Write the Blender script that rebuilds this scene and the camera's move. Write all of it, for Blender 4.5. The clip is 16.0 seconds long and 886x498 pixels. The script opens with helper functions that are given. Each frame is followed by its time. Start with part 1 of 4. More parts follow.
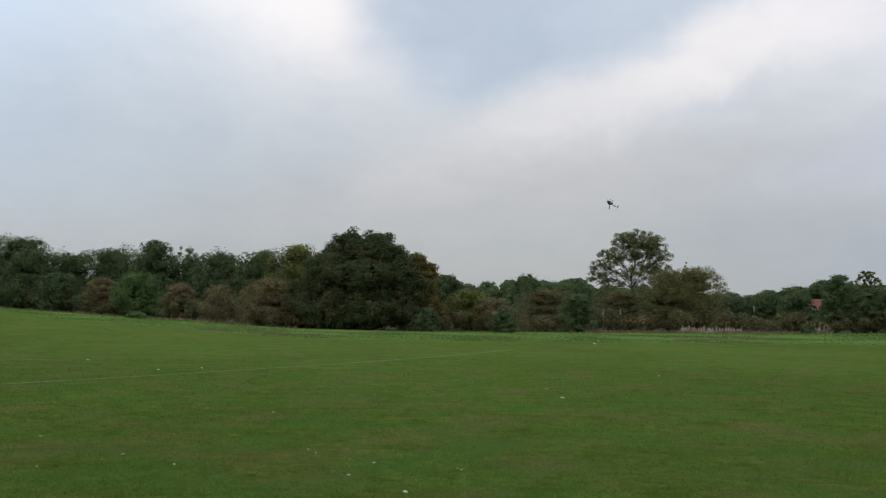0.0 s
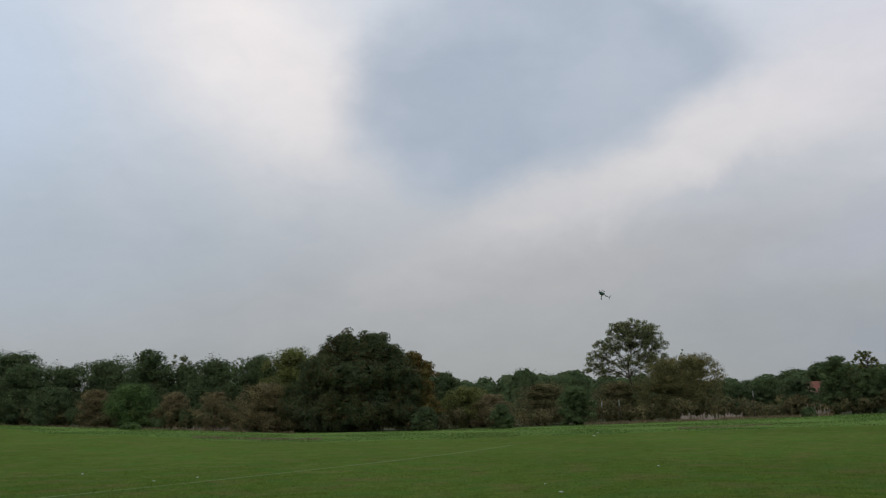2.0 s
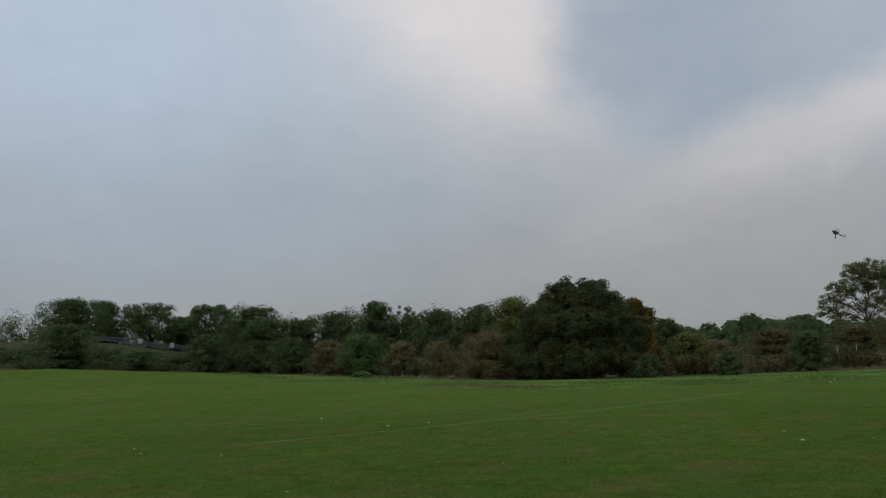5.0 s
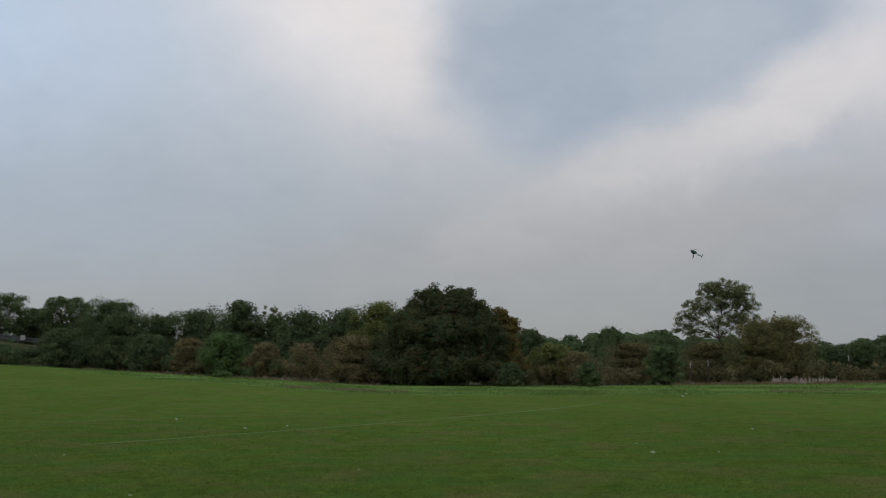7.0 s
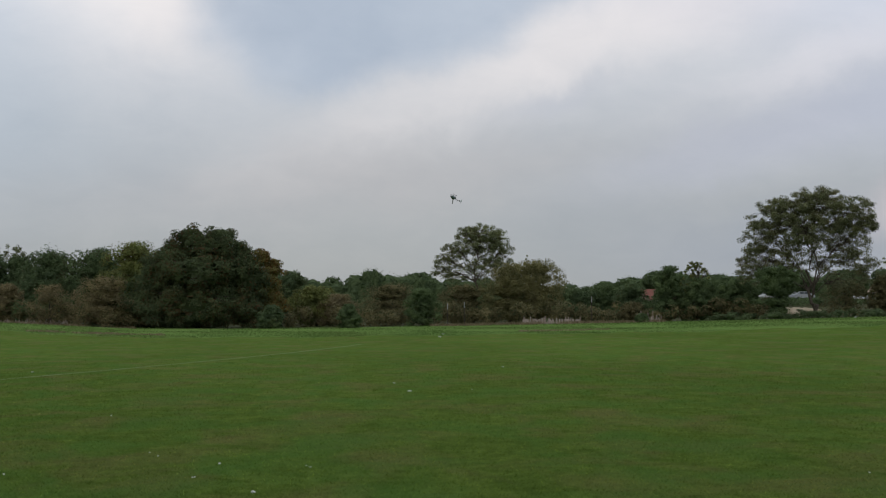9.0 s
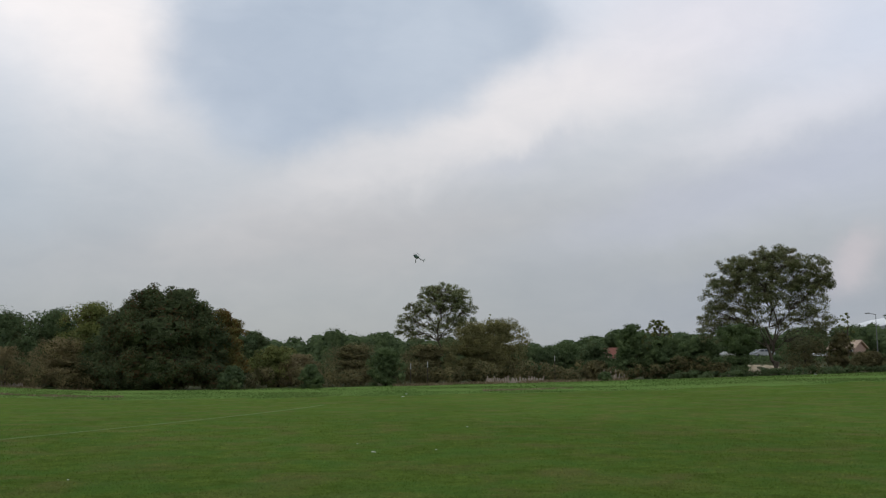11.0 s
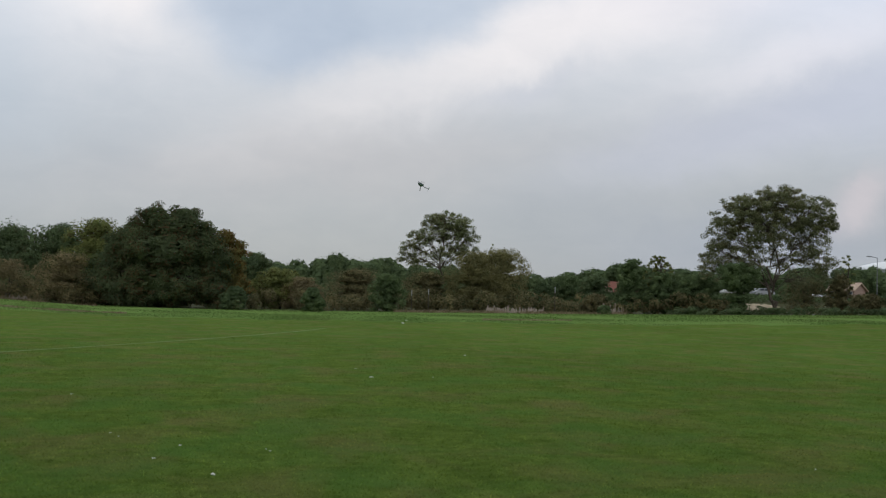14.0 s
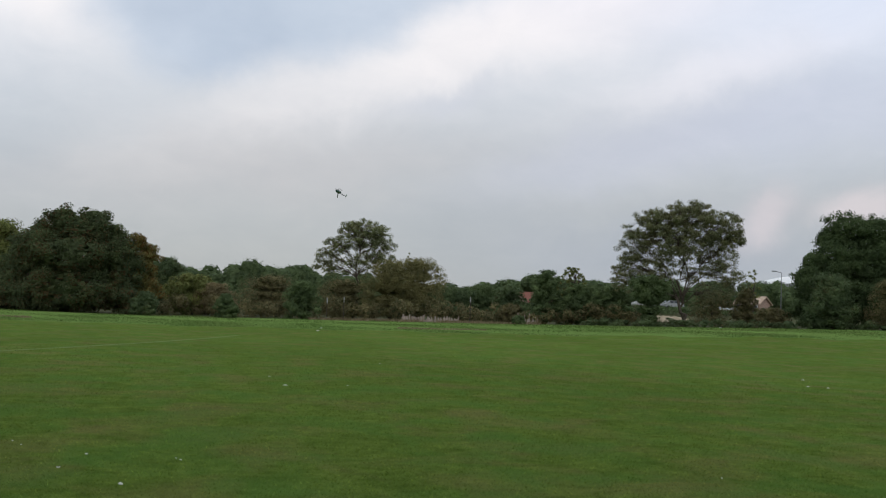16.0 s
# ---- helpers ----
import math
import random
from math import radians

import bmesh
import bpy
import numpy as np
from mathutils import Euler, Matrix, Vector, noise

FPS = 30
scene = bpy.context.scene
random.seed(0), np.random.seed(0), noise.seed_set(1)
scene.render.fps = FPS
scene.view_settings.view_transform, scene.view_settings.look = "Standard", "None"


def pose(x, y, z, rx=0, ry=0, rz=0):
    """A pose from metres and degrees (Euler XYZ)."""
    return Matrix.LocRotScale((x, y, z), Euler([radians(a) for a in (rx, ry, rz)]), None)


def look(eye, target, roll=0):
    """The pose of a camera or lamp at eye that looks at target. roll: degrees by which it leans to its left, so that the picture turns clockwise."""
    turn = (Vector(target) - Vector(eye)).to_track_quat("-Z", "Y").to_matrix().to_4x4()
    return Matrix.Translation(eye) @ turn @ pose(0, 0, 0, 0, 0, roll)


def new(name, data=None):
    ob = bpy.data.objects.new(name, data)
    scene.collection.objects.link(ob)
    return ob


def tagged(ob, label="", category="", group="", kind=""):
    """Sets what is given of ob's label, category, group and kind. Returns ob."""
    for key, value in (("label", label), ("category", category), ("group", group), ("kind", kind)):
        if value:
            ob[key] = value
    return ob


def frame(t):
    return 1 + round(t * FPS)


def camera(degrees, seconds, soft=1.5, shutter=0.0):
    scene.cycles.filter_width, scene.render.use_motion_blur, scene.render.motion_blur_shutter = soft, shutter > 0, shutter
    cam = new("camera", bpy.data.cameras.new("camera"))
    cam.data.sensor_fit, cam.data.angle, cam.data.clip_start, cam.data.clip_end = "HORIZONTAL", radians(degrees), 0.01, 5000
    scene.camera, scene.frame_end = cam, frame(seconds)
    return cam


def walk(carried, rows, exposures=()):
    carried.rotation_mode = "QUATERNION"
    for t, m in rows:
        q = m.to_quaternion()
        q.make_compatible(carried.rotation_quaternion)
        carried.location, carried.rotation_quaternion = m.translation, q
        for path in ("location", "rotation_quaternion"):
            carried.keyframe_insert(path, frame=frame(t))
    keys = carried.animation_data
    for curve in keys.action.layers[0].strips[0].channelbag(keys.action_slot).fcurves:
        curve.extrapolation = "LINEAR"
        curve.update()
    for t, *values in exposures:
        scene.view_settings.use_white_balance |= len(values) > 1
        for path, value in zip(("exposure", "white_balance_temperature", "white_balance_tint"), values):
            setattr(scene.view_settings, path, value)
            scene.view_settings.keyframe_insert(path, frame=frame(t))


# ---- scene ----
FOV = 47.07
cam = camera(FOV, 16.0, soft=1.2)

# seconds, x, y, z, yaw, pitch, roll: someone stands on the pitch and turns with the aircraft
PATH = [
    (0.0, 0.010, 0.036, 1.69, 0.00, 3.62, 1.00),
    (0.5, 0.010, 0.013, 1.70, -1.05, 4.16, 1.00),
    (1.0, 0.015, 0.003, 1.70, -1.96, 5.11, 0.51),
    (1.5, -0.020, -0.073, 1.73, -1.70, 7.22, -0.66),
    (2.0, 0.094, -0.197, 1.68, -0.37, 9.08, -1.43),
    (2.5, 0.106, -0.226, 1.67, 0.87, 9.42, -1.33),
    (3.0, 0.126, -0.188, 1.69, 3.19, 8.89, -1.54),
    (3.5, 0.116, -0.079, 1.71, 6.28, 7.87, -2.58),
    (4.0, 0.075, -0.015, 1.69, 8.94, 7.00, -2.19),
    (4.2, 0.026, -0.022, 1.67, 9.80, 6.74, -1.86),
    (4.7, -0.060, -0.034, 1.65, 11.49, 6.42, -1.53),
    (5.2, -0.076, -0.028, 1.67, 11.96, 6.64, -1.84),
    (5.8, -0.047, 0.008, 1.70, 11.20, 7.08, -2.02),
    (6.3, 0.000, 0.081, 1.70, 9.16, 7.39, -1.33),
    (6.5, 0.019, 0.118, 1.68, 8.13, 7.44, -0.81),
    (7.0, -0.021, 0.157, 1.67, 4.57, 6.67, 0.07),
    (7.5, -0.049, 0.216, 1.68, 0.46, 6.61, 1.20),
    (8.0, -0.090, 0.024, 1.71, -5.03, 5.98, 0.47),
    (8.5, -0.029, 0.099, 1.69, -7.35, 4.53, 0.00),
    (9.0, -0.015, 0.094, 1.68, -8.76, 3.41, -0.14),
    (9.5, -0.012, 0.099, 1.69, -9.65, 3.42, 0.15),
    (10.0, -0.013, 0.139, 1.69, -10.54, 4.21, 0.23),
    (10.2, -0.013, 0.142, 1.68, -10.60, 5.03, 0.16),
    (10.7, -0.024, 0.123, 1.67, -10.78, 6.47, -0.19),
    (11.2, -0.046, 0.067, 1.67, -10.92, 6.75, -0.71),
    (11.8, -0.054, 0.002, 1.69, -10.85, 6.23, -1.12),
    (12.3, -0.026, -0.048, 1.71, -10.39, 5.28, -1.15),
    (12.5, -0.006, -0.060, 1.72, -10.11, 4.88, -1.05),
    (13.0, -0.023, -0.072, 1.73, -9.71, 3.85, -0.07),
    (13.5, -0.032, -0.072, 1.72, -9.91, 3.48, 0.62),
    (14.0, -0.029, -0.054, 1.72, -10.69, 2.67, 1.54),
    (14.5, -0.038, -0.050, 1.72, -11.45, 2.40, 2.29),
    (15.0, -0.038, -0.040, 1.73, -12.96, 2.82, 2.33),
    (15.5, -0.046, -0.047, 1.72, -14.27, 3.20, 2.51),
    (16.0, -0.046, -0.045, 1.72, -15.38, 3.31, 2.30),
]
EXPOSURE = [(0.0, 0.0), (1.0, -0.1), (2.0, -0.33), (3.0, -0.58), (4.0, -0.63), (6.5, -0.45), (8.0, -0.38), (9.0, -0.2), (10.0, -0.08), (12.5, -0.24), (13.3, -0.14), (14.0, -0.03), (16.0, 0.06)]
walk(cam, [(t, pose(x, y, z, 90 + p, 0, yaw) @ pose(0, 0, 0, 0, 0, r)) for t, x, y, z, yaw, p, r in PATH], EXPOSURE)


# ---- sky and light ----
class Nodes:
    """Short hand for wiring a node tree."""

    def __init__(self, tree):
        self.tree = tree
        tree.nodes.clear()

    def add(self, kind, **inputs):
        node = self.tree.nodes.new(kind)
        for key, value in inputs.items():
            self.put(node.inputs[int(key[1:])] if key[0] == "i" and key[1:].isdigit() else node.inputs[key.replace("_", " ")], value)
        return node

    def put(self, socket, value):
        if isinstance(value, bpy.types.NodeSocket):
            self.tree.links.new(value, socket)
        else:
            socket.default_value = value

    def math(self, op, a, b=0.0, c=0.0):
        node = self.tree.nodes.new("ShaderNodeMath")
        node.operation = op
        for socket, value in zip(node.inputs, (a, b, c)):
            self.put(socket, value)
        return node.outputs[0]

    def mix(self, f, a, b, blend="MIX"):
        node = self.tree.nodes.new("ShaderNodeMix")
        node.data_type, node.blend_type = "RGBA", blend
        self.put(node.inputs[0], f), self.put(node.inputs[6], a), self.put(node.inputs[7], b)
        return node.outputs[2]

    def ramp(self, f, stops):
        node = self.tree.nodes.new("ShaderNodeValToRGB")
        el = node.color_ramp.elements
        while len(el) < len(stops):
            el.new(0.5)
        for e, (at, col) in zip(el, stops):
            e.position, e.color = at, (*col, 1) if len(col) == 3 else col
        self.put(node.inputs[0], f)
        return node.outputs[0]

    def noise(self, vector, scale, detail=3.0, rough=0.5, distort=0.0):
        node = self.tree.nodes.new("ShaderNodeTexNoise")
        self.put(node.inputs["Vector"], vector)
        for key, value in (("Scale", scale), ("Detail", detail), ("Roughness", rough), ("Distortion", distort)):
            node.inputs[key].default_value = value
        return node.outputs["Fac"]


def stretched(n, place, sx, sy, sz=1.0):
    node = n.add("ShaderNodeMapping", Vector=place)
    node.inputs["Scale"].default_value = (sx, sy, sz)
    return node.outputs[0]


def build_sky():
    world = bpy.data.worlds.new("overcast_sky")
    scene.world = world
    world.use_nodes = True
    n = Nodes(world.node_tree)
    out = n.add("ShaderNodeOutputWorld")
    way = n.add("ShaderNodeTexCoord").outputs["Generated"]
    xyz = n.add("ShaderNodeSeparateXYZ", i0=way)
    deg = 180 / math.pi
    az = n.math("MULTIPLY", n.math("ARCTAN2", xyz.outputs[0], xyz.outputs[1]), deg)
    el = n.math("MULTIPLY", n.math("ARCSINE", xyz.outputs[2]), deg)
    warp1 = n.math("MULTIPLY_ADD", n.noise(way, 9.0, 6.0, 0.55), 4.4, -2.2)
    warp2 = n.math("MULTIPLY_ADD", n.noise(way, 11.0, 6.0, 0.55, 0.3), 3.6, -1.8)
    fine = n.noise(stretched(n, way, 1.0, 1.0, 2.2), 13.0, 6.0, 0.62, 0.4)
    u, v = n.math("ADD", az, warp1), n.math("ADD", el, warp2)

    def step(value, lo, hi):
        node = n.add("ShaderNodeMapRange", Value=value, From_Min=lo, From_Max=hi)
        node.interpolation_type = "SMOOTHSTEP"
        return node.outputs[0]

    def cloud(a, e, ra, re, turn=0.0, hard=2.0):
        """A soft cloud round the direction a, e, with its half sizes in degrees."""
        c, s = math.cos(radians(turn)), math.sin(radians(turn))
        du, dv = n.math("SUBTRACT", u, a), n.math("SUBTRACT", v, e)
        p = n.math("MULTIPLY", n.math("MULTIPLY_ADD", du, c, n.math("MULTIPLY", dv, s)), 1 / ra)
        q = n.math("MULTIPLY", n.math("MULTIPLY_ADD", du, -s, n.math("MULTIPLY", dv, c)), 1 / re)
        r2 = n.math("ADD", n.math("MULTIPLY", p, p), n.math("MULTIPLY", q, q))
        return n.math("POWER", 2.718, n.math("MULTIPLY", n.math("POWER", r2, hard / 2), -1.0))

    haze = n.ramp(n.math("MULTIPLY", el, 1 / 60), [(0.0, (0.42, 0.44, 0.448)), (0.10, (0.485, 0.505, 0.52)), (0.20, (0.605, 0.645, 0.69)),
                                                  (0.36, (0.78, 0.85, 0.94)), (1.0, (0.80, 0.87, 0.96))])
    nishita = n.add("ShaderNodeTexSky")
    nishita.sky_type, nishita.sun_disc = "NISHITA", False
    nishita.sun_elevation, nishita.sun_rotation = radians(38), radians(205)
    clear = n.mix(1.0, nishita.outputs[0], (0.10, 0.10, 0.10, 1), "MULTIPLY")
    col = n.mix(0.93, clear, haze)
    cover = n.ramp(n.noise(way, 2.6, 5.0, 0.55), [(0.30, (0.90, 0.92, 0.95)), (0.70, (1.08, 1.06, 1.05))])
    col = n.mix(0.7, col, cover, "MULTIPLY")
    CREAM, BLUE = (0.98, 0.93, 0.925, 1), (0.475, 0.555, 0.675, 1)
    for a, e, ra, re, turn, hard, tint, amount in (
        (-31, 17, 13, 9, 0, 2, (0.66, 0.80, 1.00, 1), 0.9),
        (-25, 9, 16, 4.0, 0, 2, (0.50, 0.58, 0.67, 1), 0.7),
        (-11.0, 20.8, 9.5, 5.6, -38, 2.2, (1.10, 1.04, 1.03, 1), 0.85),
        (-6.8, 16.6, 3.4, 2.6, -50, 2.2, CREAM, 0.5),
        (9, 12.0, 12, 2.2, 21, 2.2, CREAM, 0.45),
        (19.5, 15.6, 10, 2.8, 16, 2.4, CREAM, 0.62),
        (27, 19.0, 9, 4.0, 0, 2, (0.88, 0.85, 0.93, 1), 0.6),
        (15.5, 11.9, 3.6, 0.7, 14, 2.4, (0.56, 0.60, 0.68, 1), 0.55),
        (27, 9.6, 10, 1.9, 16, 2.6, (0.55, 0.585, 0.69, 1), 0.7),
        (37, 11.0, 8, 2.6, 12, 2.4, (0.58, 0.62, 0.74, 1), 0.6),
        (31, 13.6, 9, 1.4, 14, 2.4, (0.90, 0.87, 0.92, 1), 0.5),
        (39, 16.5, 9, 3.0, 0, 2, (0.72, 0.78, 0.93, 1), 0.7),
        (29, 3.2, 13, 2.8, 0, 2.2, (0.40, 0.44, 0.505, 1), 0.8),
        (33.5, 5.6, 1.9, 1.35, 45, 3.0, (0.70, 0.64, 0.67, 1), 0.6),
        (38.5, 6.2, 2.4, 1.1, 10, 3, (0.74, 0.67, 0.69, 1), 0.65),
        (6, 7.6, 15, 2.2, 6, 2, (0.57, 0.555, 0.565, 1), 0.5),
    ):
        col = n.mix(n.math("MULTIPLY", cloud(a, e, ra, re, turn, hard), amount), col, tint)
    # one heavy blue-grey cloud: a round body, cut off along a slanting lower edge
    du, dv = n.math("SUBTRACT", u, 6.2), n.math("SUBTRACT", v, 17.6)
    body = n.math("SQRT", n.math("ADD", n.math("POWER", n.math("MULTIPLY", n.math("ABSOLUTE", du), 1 / 12.2), 2.0), n.math("POWER", n.math("MULTIPLY", n.math("ABSOLUTE", dv), 1 / 7.0), 2.0)))
    under = n.math("SUBTRACT", n.math("SUBTRACT", v, 10.2), n.math("MULTIPLY", n.math("SUBTRACT", u, 0.7), 0.42))
    mask = n.math("MULTIPLY", step(body, 1.12, 0.78), step(under, -0.9, 1.9))
    core = n.mix(step(n.noise(way, 7.0, 4.0, 0.5), 0.35, 0.65), BLUE, (0.55, 0.625, 0.735, 1))
    col = n.mix(n.math("MULTIPLY", mask, 0.85), col, core)
    col = n.mix(0.26, col, n.mix(1.0, col, n.ramp(fine, [(0.3, (0.86, 0.885, 0.91)), (0.7, (1.13, 1.11, 1.095))]), "MULTIPLY"))
    back = n.add("ShaderNodeBackground", i0=col, i1=1.0)
    n.put(out.inputs[0], back.outputs[0])


build_sky()
sun = new("sun", bpy.data.lights.new("sun", "SUN"))
sun.data.energy, sun.data.angle, sun.data.color = 0.4, radians(25), (1.0, 0.95, 0.88)
sun.matrix_world = look((0, 0, 0), (math.sin(radians(25)) * 0.79, math.cos(radians(25)) * 0.79, -0.62))


# ---- materials ----
def material(name, build, rough=0.7, spec=0.3, metal=0.0, bump=None):
    """build(n, position) gives the colour socket; bump(n, position) a height socket and a depth in metres."""
    m = bpy.data.materials.new(name)
    m.use_nodes = True
    n = Nodes(m.node_tree)
    out = n.add("ShaderNodeOutputMaterial")
    sh = n.add("ShaderNodeBsdfPrincipled")
    place = n.add("ShaderNodeTexCoord").outputs["Object"]
    n.put(sh.inputs["Base Color"], build(n, place))
    for key, value in (("Roughness", rough), ("Specular IOR Level", spec), ("Metallic", metal)):
        sh.inputs[key].default_value = value
    if bump:
        height, depth = bump(n, place)
        b = n.add("ShaderNodeBump", Height=height, Distance=depth)
        n.put(sh.inputs["Normal"], b.outputs[0])
    n.put(out.inputs[0], sh.outputs[0])
    return m


def let_through(m, share):
    """Lets part of the light pass through thin leaves and blades."""
    n = m.node_tree
    sh = next(k for k in n.nodes if k.type == "BSDF_PRINCIPLED")
    out = next(k for k in n.nodes if k.type == "OUTPUT_MATERIAL")
    thin, both = n.nodes.new("ShaderNodeBsdfTranslucent"), n.nodes.new("ShaderNodeMixShader")
    n.links.new(sh.inputs["Base Color"].links[0].from_socket, thin.inputs[0])
    both.inputs[0].default_value = share
    n.links.new(sh.outputs[0], both.inputs[1]), n.links.new(thin.outputs[0], both.inputs[2])
    n.links.new(both.outputs[0], out.inputs[0])
    return m


def leaf_material(name, dark, mid, light, odd=None, share=0.08):
    """Leaves that differ one by one, with patches of a second tone through the crown."""
    def build(n, place):
        isl = n.add("ShaderNodeNewGeometry").outputs["Random Per Island"]
        col = n.ramp(isl, [(0.0, tuple(0.5 * a + 1.75 * b for a, b in zip(dark, mid))), (0.55, tuple(2.15 * b for b in mid)), (1.0, tuple(1.8 * b + 0.4 * c for b, c in zip(mid, light)))])
        patch = n.ramp(n.noise(place, 0.5, 3.0), [(0.36, (1.06, 1.08, 0.95)), (0.64, (1.46, 1.44, 1.16))])
        col = n.mix(1.0, col, patch, "MULTIPLY")
        clump = n.ramp(n.noise(place, 1.9, 2.0), [(0.36, (0.78, 0.80, 0.78)), (0.64, (1.22, 1.20, 1.14))])
        col = n.mix(1.0, col, clump, "MULTIPLY")
        if odd:
            where = n.math("MULTIPLY_ADD", n.noise(place, 0.45, 3.0), 1.6, -0.8 + share)
            pick = n.math("LESS_THAN", n.add("ShaderNodeNewGeometry").outputs["Random Per Island"], where)
            col = n.mix(n.math("MULTIPLY", pick, 0.85), col, (*odd, 1))
        return col
    m = material(name, build, 0.75, 0.08)
    return let_through(m, 0.42)


def bark_material(name, a, b):
    def build(n, place):
        return n.ramp(n.noise(stretched(n, place, 9, 9, 1.5), 1.0, 4.0, 0.6), [(0.3, a), (0.7, b)])
    return material(name, build, 0.9, 0.1, bump=lambda n, p: (n.noise(stretched(n, p, 14, 14, 2), 1.0, 4.0), 0.02))


def mown_colour(n, p):
    fine = n.noise(p, 38.0, 4.0, 0.65)
    tuft = n.noise(p, 6.0, 4.0, 0.6, 0.4)
    patch = n.noise(stretched(n, p, 0.62, 0.50), 1.0, 4.0, 0.55, 0.6)
    broad = n.noise(stretched(n, p, 0.11, 0.06), 1.0, 3.0, 0.5, 0.4)
    col = n.ramp(fine, [(0.28, (0.062, 0.100, 0.018)), (0.5, (0.102, 0.160, 0.028)), (0.75, (0.156, 0.225, 0.048))])
    col = n.mix(1.0, col, n.ramp(tuft, [(0.3, (0.74, 0.77, 0.72)), (0.7, (1.22, 1.19, 1.2))]), "MULTIPLY")
    mid = n.noise(p, 1.5, 5.0, 0.65, 0.5)
    col = n.mix(1.0, col, n.ramp(mid, [(0.34, (0.74, 0.79, 0.72)), (0.66, (1.18, 1.13, 1.16))]), "MULTIPLY")
    dry = n.ramp(patch, [(0.47, (0, 0, 0)), (0.66, (1, 1, 1))])
    col = n.mix(n.math("MULTIPLY", dry, 0.52), col, (0.175, 0.150, 0.062, 1))
    lush = n.ramp(n.noise(stretched(n, p, 0.42, 0.36), 1.7, 4.0, 0.6, 0.5), [(0.46, (0, 0, 0)), (0.62, (1, 1, 1))])
    col = n.mix(n.math("MULTIPLY", lush, 0.6), col, (0.077, 0.162, 0.031, 1))
    col = n.mix(1.0, col, n.ramp(broad, [(0.3, (0.88, 0.88, 0.86)), (0.7, (1.1, 1.08, 1.1))]), "MULTIPLY")
    soil = n.ramp(n.noise(p, 2.2, 5.0, 0.7, 0.8), [(0.66, (0, 0, 0)), (0.76, (1, 1, 1))])
    return n.mix(n.math("MULTIPLY", soil, 0.35), col, (0.150, 0.115, 0.060, 1))


def rough_colour(n, p):
    clump = n.noise(stretched(n, p, 0.35, 0.5), 1.0, 4.0, 0.6, 0.6)
    fine = n.noise(p, 7.0, 4.0, 0.6)
    col = n.ramp(fine, [(0.3, (0.108, 0.180, 0.042)), (0.7, (0.160, 0.255, 0.066))])
    return n.mix(n.ramp(clump, [(0.5, (0, 0, 0)), (0.75, (0.7, 0.7, 0.7))]), col, (0.150, 0.190, 0.050, 1))


MOWN = material("mown_grass", mown_colour, 0.9, 0.0, bump=lambda n, p: (n.noise(p, 30.0, 5.0, 0.7), 0.05))
ROUGH = material("rough_grass", rough_colour, 0.9, 0.0, bump=lambda n, p: (n.noise(p, 5.0, 5.0, 0.7), 0.15))
FLOOR = material("woodland_floor", lambda n, p: n.ramp(n.noise(p, 0.8, 5.0, 0.6), [(0.3, (0.035, 0.045, 0.015)), (0.7, (0.09, 0.085, 0.04))]), 0.95, 0.05)
BLADE = material("grass_blade", lambda n, p: n.mix(1.0, mown_colour(n, p), n.ramp(n.add("ShaderNodeNewGeometry").outputs["Random Per Island"], [(0.0, (0.85, 0.88, 0.8)), (0.55, (1.18, 1.18, 1.1)), (0.85, (1.5, 1.42, 1.3)), (1.0, (2.1, 1.9, 1.9))]), "MULTIPLY"), 0.9, 0.03)


def long_colour(n, p):
    col = n.ramp(n.add("ShaderNodeNewGeometry").outputs["Random Per Island"], [(0.0, (0.100, 0.170, 0.041)), (0.6, (0.132, 0.215, 0.056)), (1.0, (0.165, 0.255, 0.078))])
    dull = n.ramp(n.noise(stretched(n, p, 0.12, 0.2), 1.0, 3.0), [(0.45, (0, 0, 0)), (0.7, (1, 1, 1))])
    col = n.mix(dull, col, (0.165, 0.215, 0.068, 1))
    return n.mix(1.0, col, n.ramp(n.noise(stretched(n, p, 0.22, 0.8), 1.0, 4.0, 0.6, 0.5), [(0.3, (0.74, 0.76, 0.72)), (0.62, (1.06, 1.06, 1.04))]), "MULTIPLY")


for turf in (MOWN, ROUGH):
    shader = next(k for k in turf.node_tree.nodes if k.type == "BSDF_PRINCIPLED")
    shader.inputs["Sheen Weight"].default_value, shader.inputs["Sheen Roughness"].default_value = 0.03, 0.5
    shader.inputs["Sheen Tint"].default_value = (0.75, 0.9, 0.4, 1)
LONG_BLADE = material("long_grass_blade", long_colour, 0.9, 0.03)
DRY_BLADE = material("dry_grass_blade", lambda n, p: n.ramp(n.add("ShaderNodeNewGeometry").outputs["Random Per Island"], [(0.0, (0.13, 0.10, 0.055)), (0.6, (0.24, 0.19, 0.11)), (1.0, (0.38, 0.31, 0.21))]), 0.9, 0.03)
for thin_blade in (BLADE, LONG_BLADE, DRY_BLADE):
    let_through(thin_blade, 0.5)
CHALK = material("worn_chalk", lambda n, p: n.mix(n.ramp(n.noise(p, 1.1, 6.0, 0.8), [(0.40, (0.0, 0.0, 0.0)), (0.66, (1, 1, 1))]), (0.112, 0.165, 0.034, 1), (0.165, 0.222, 0.080, 1)), 0.9, 0.1)

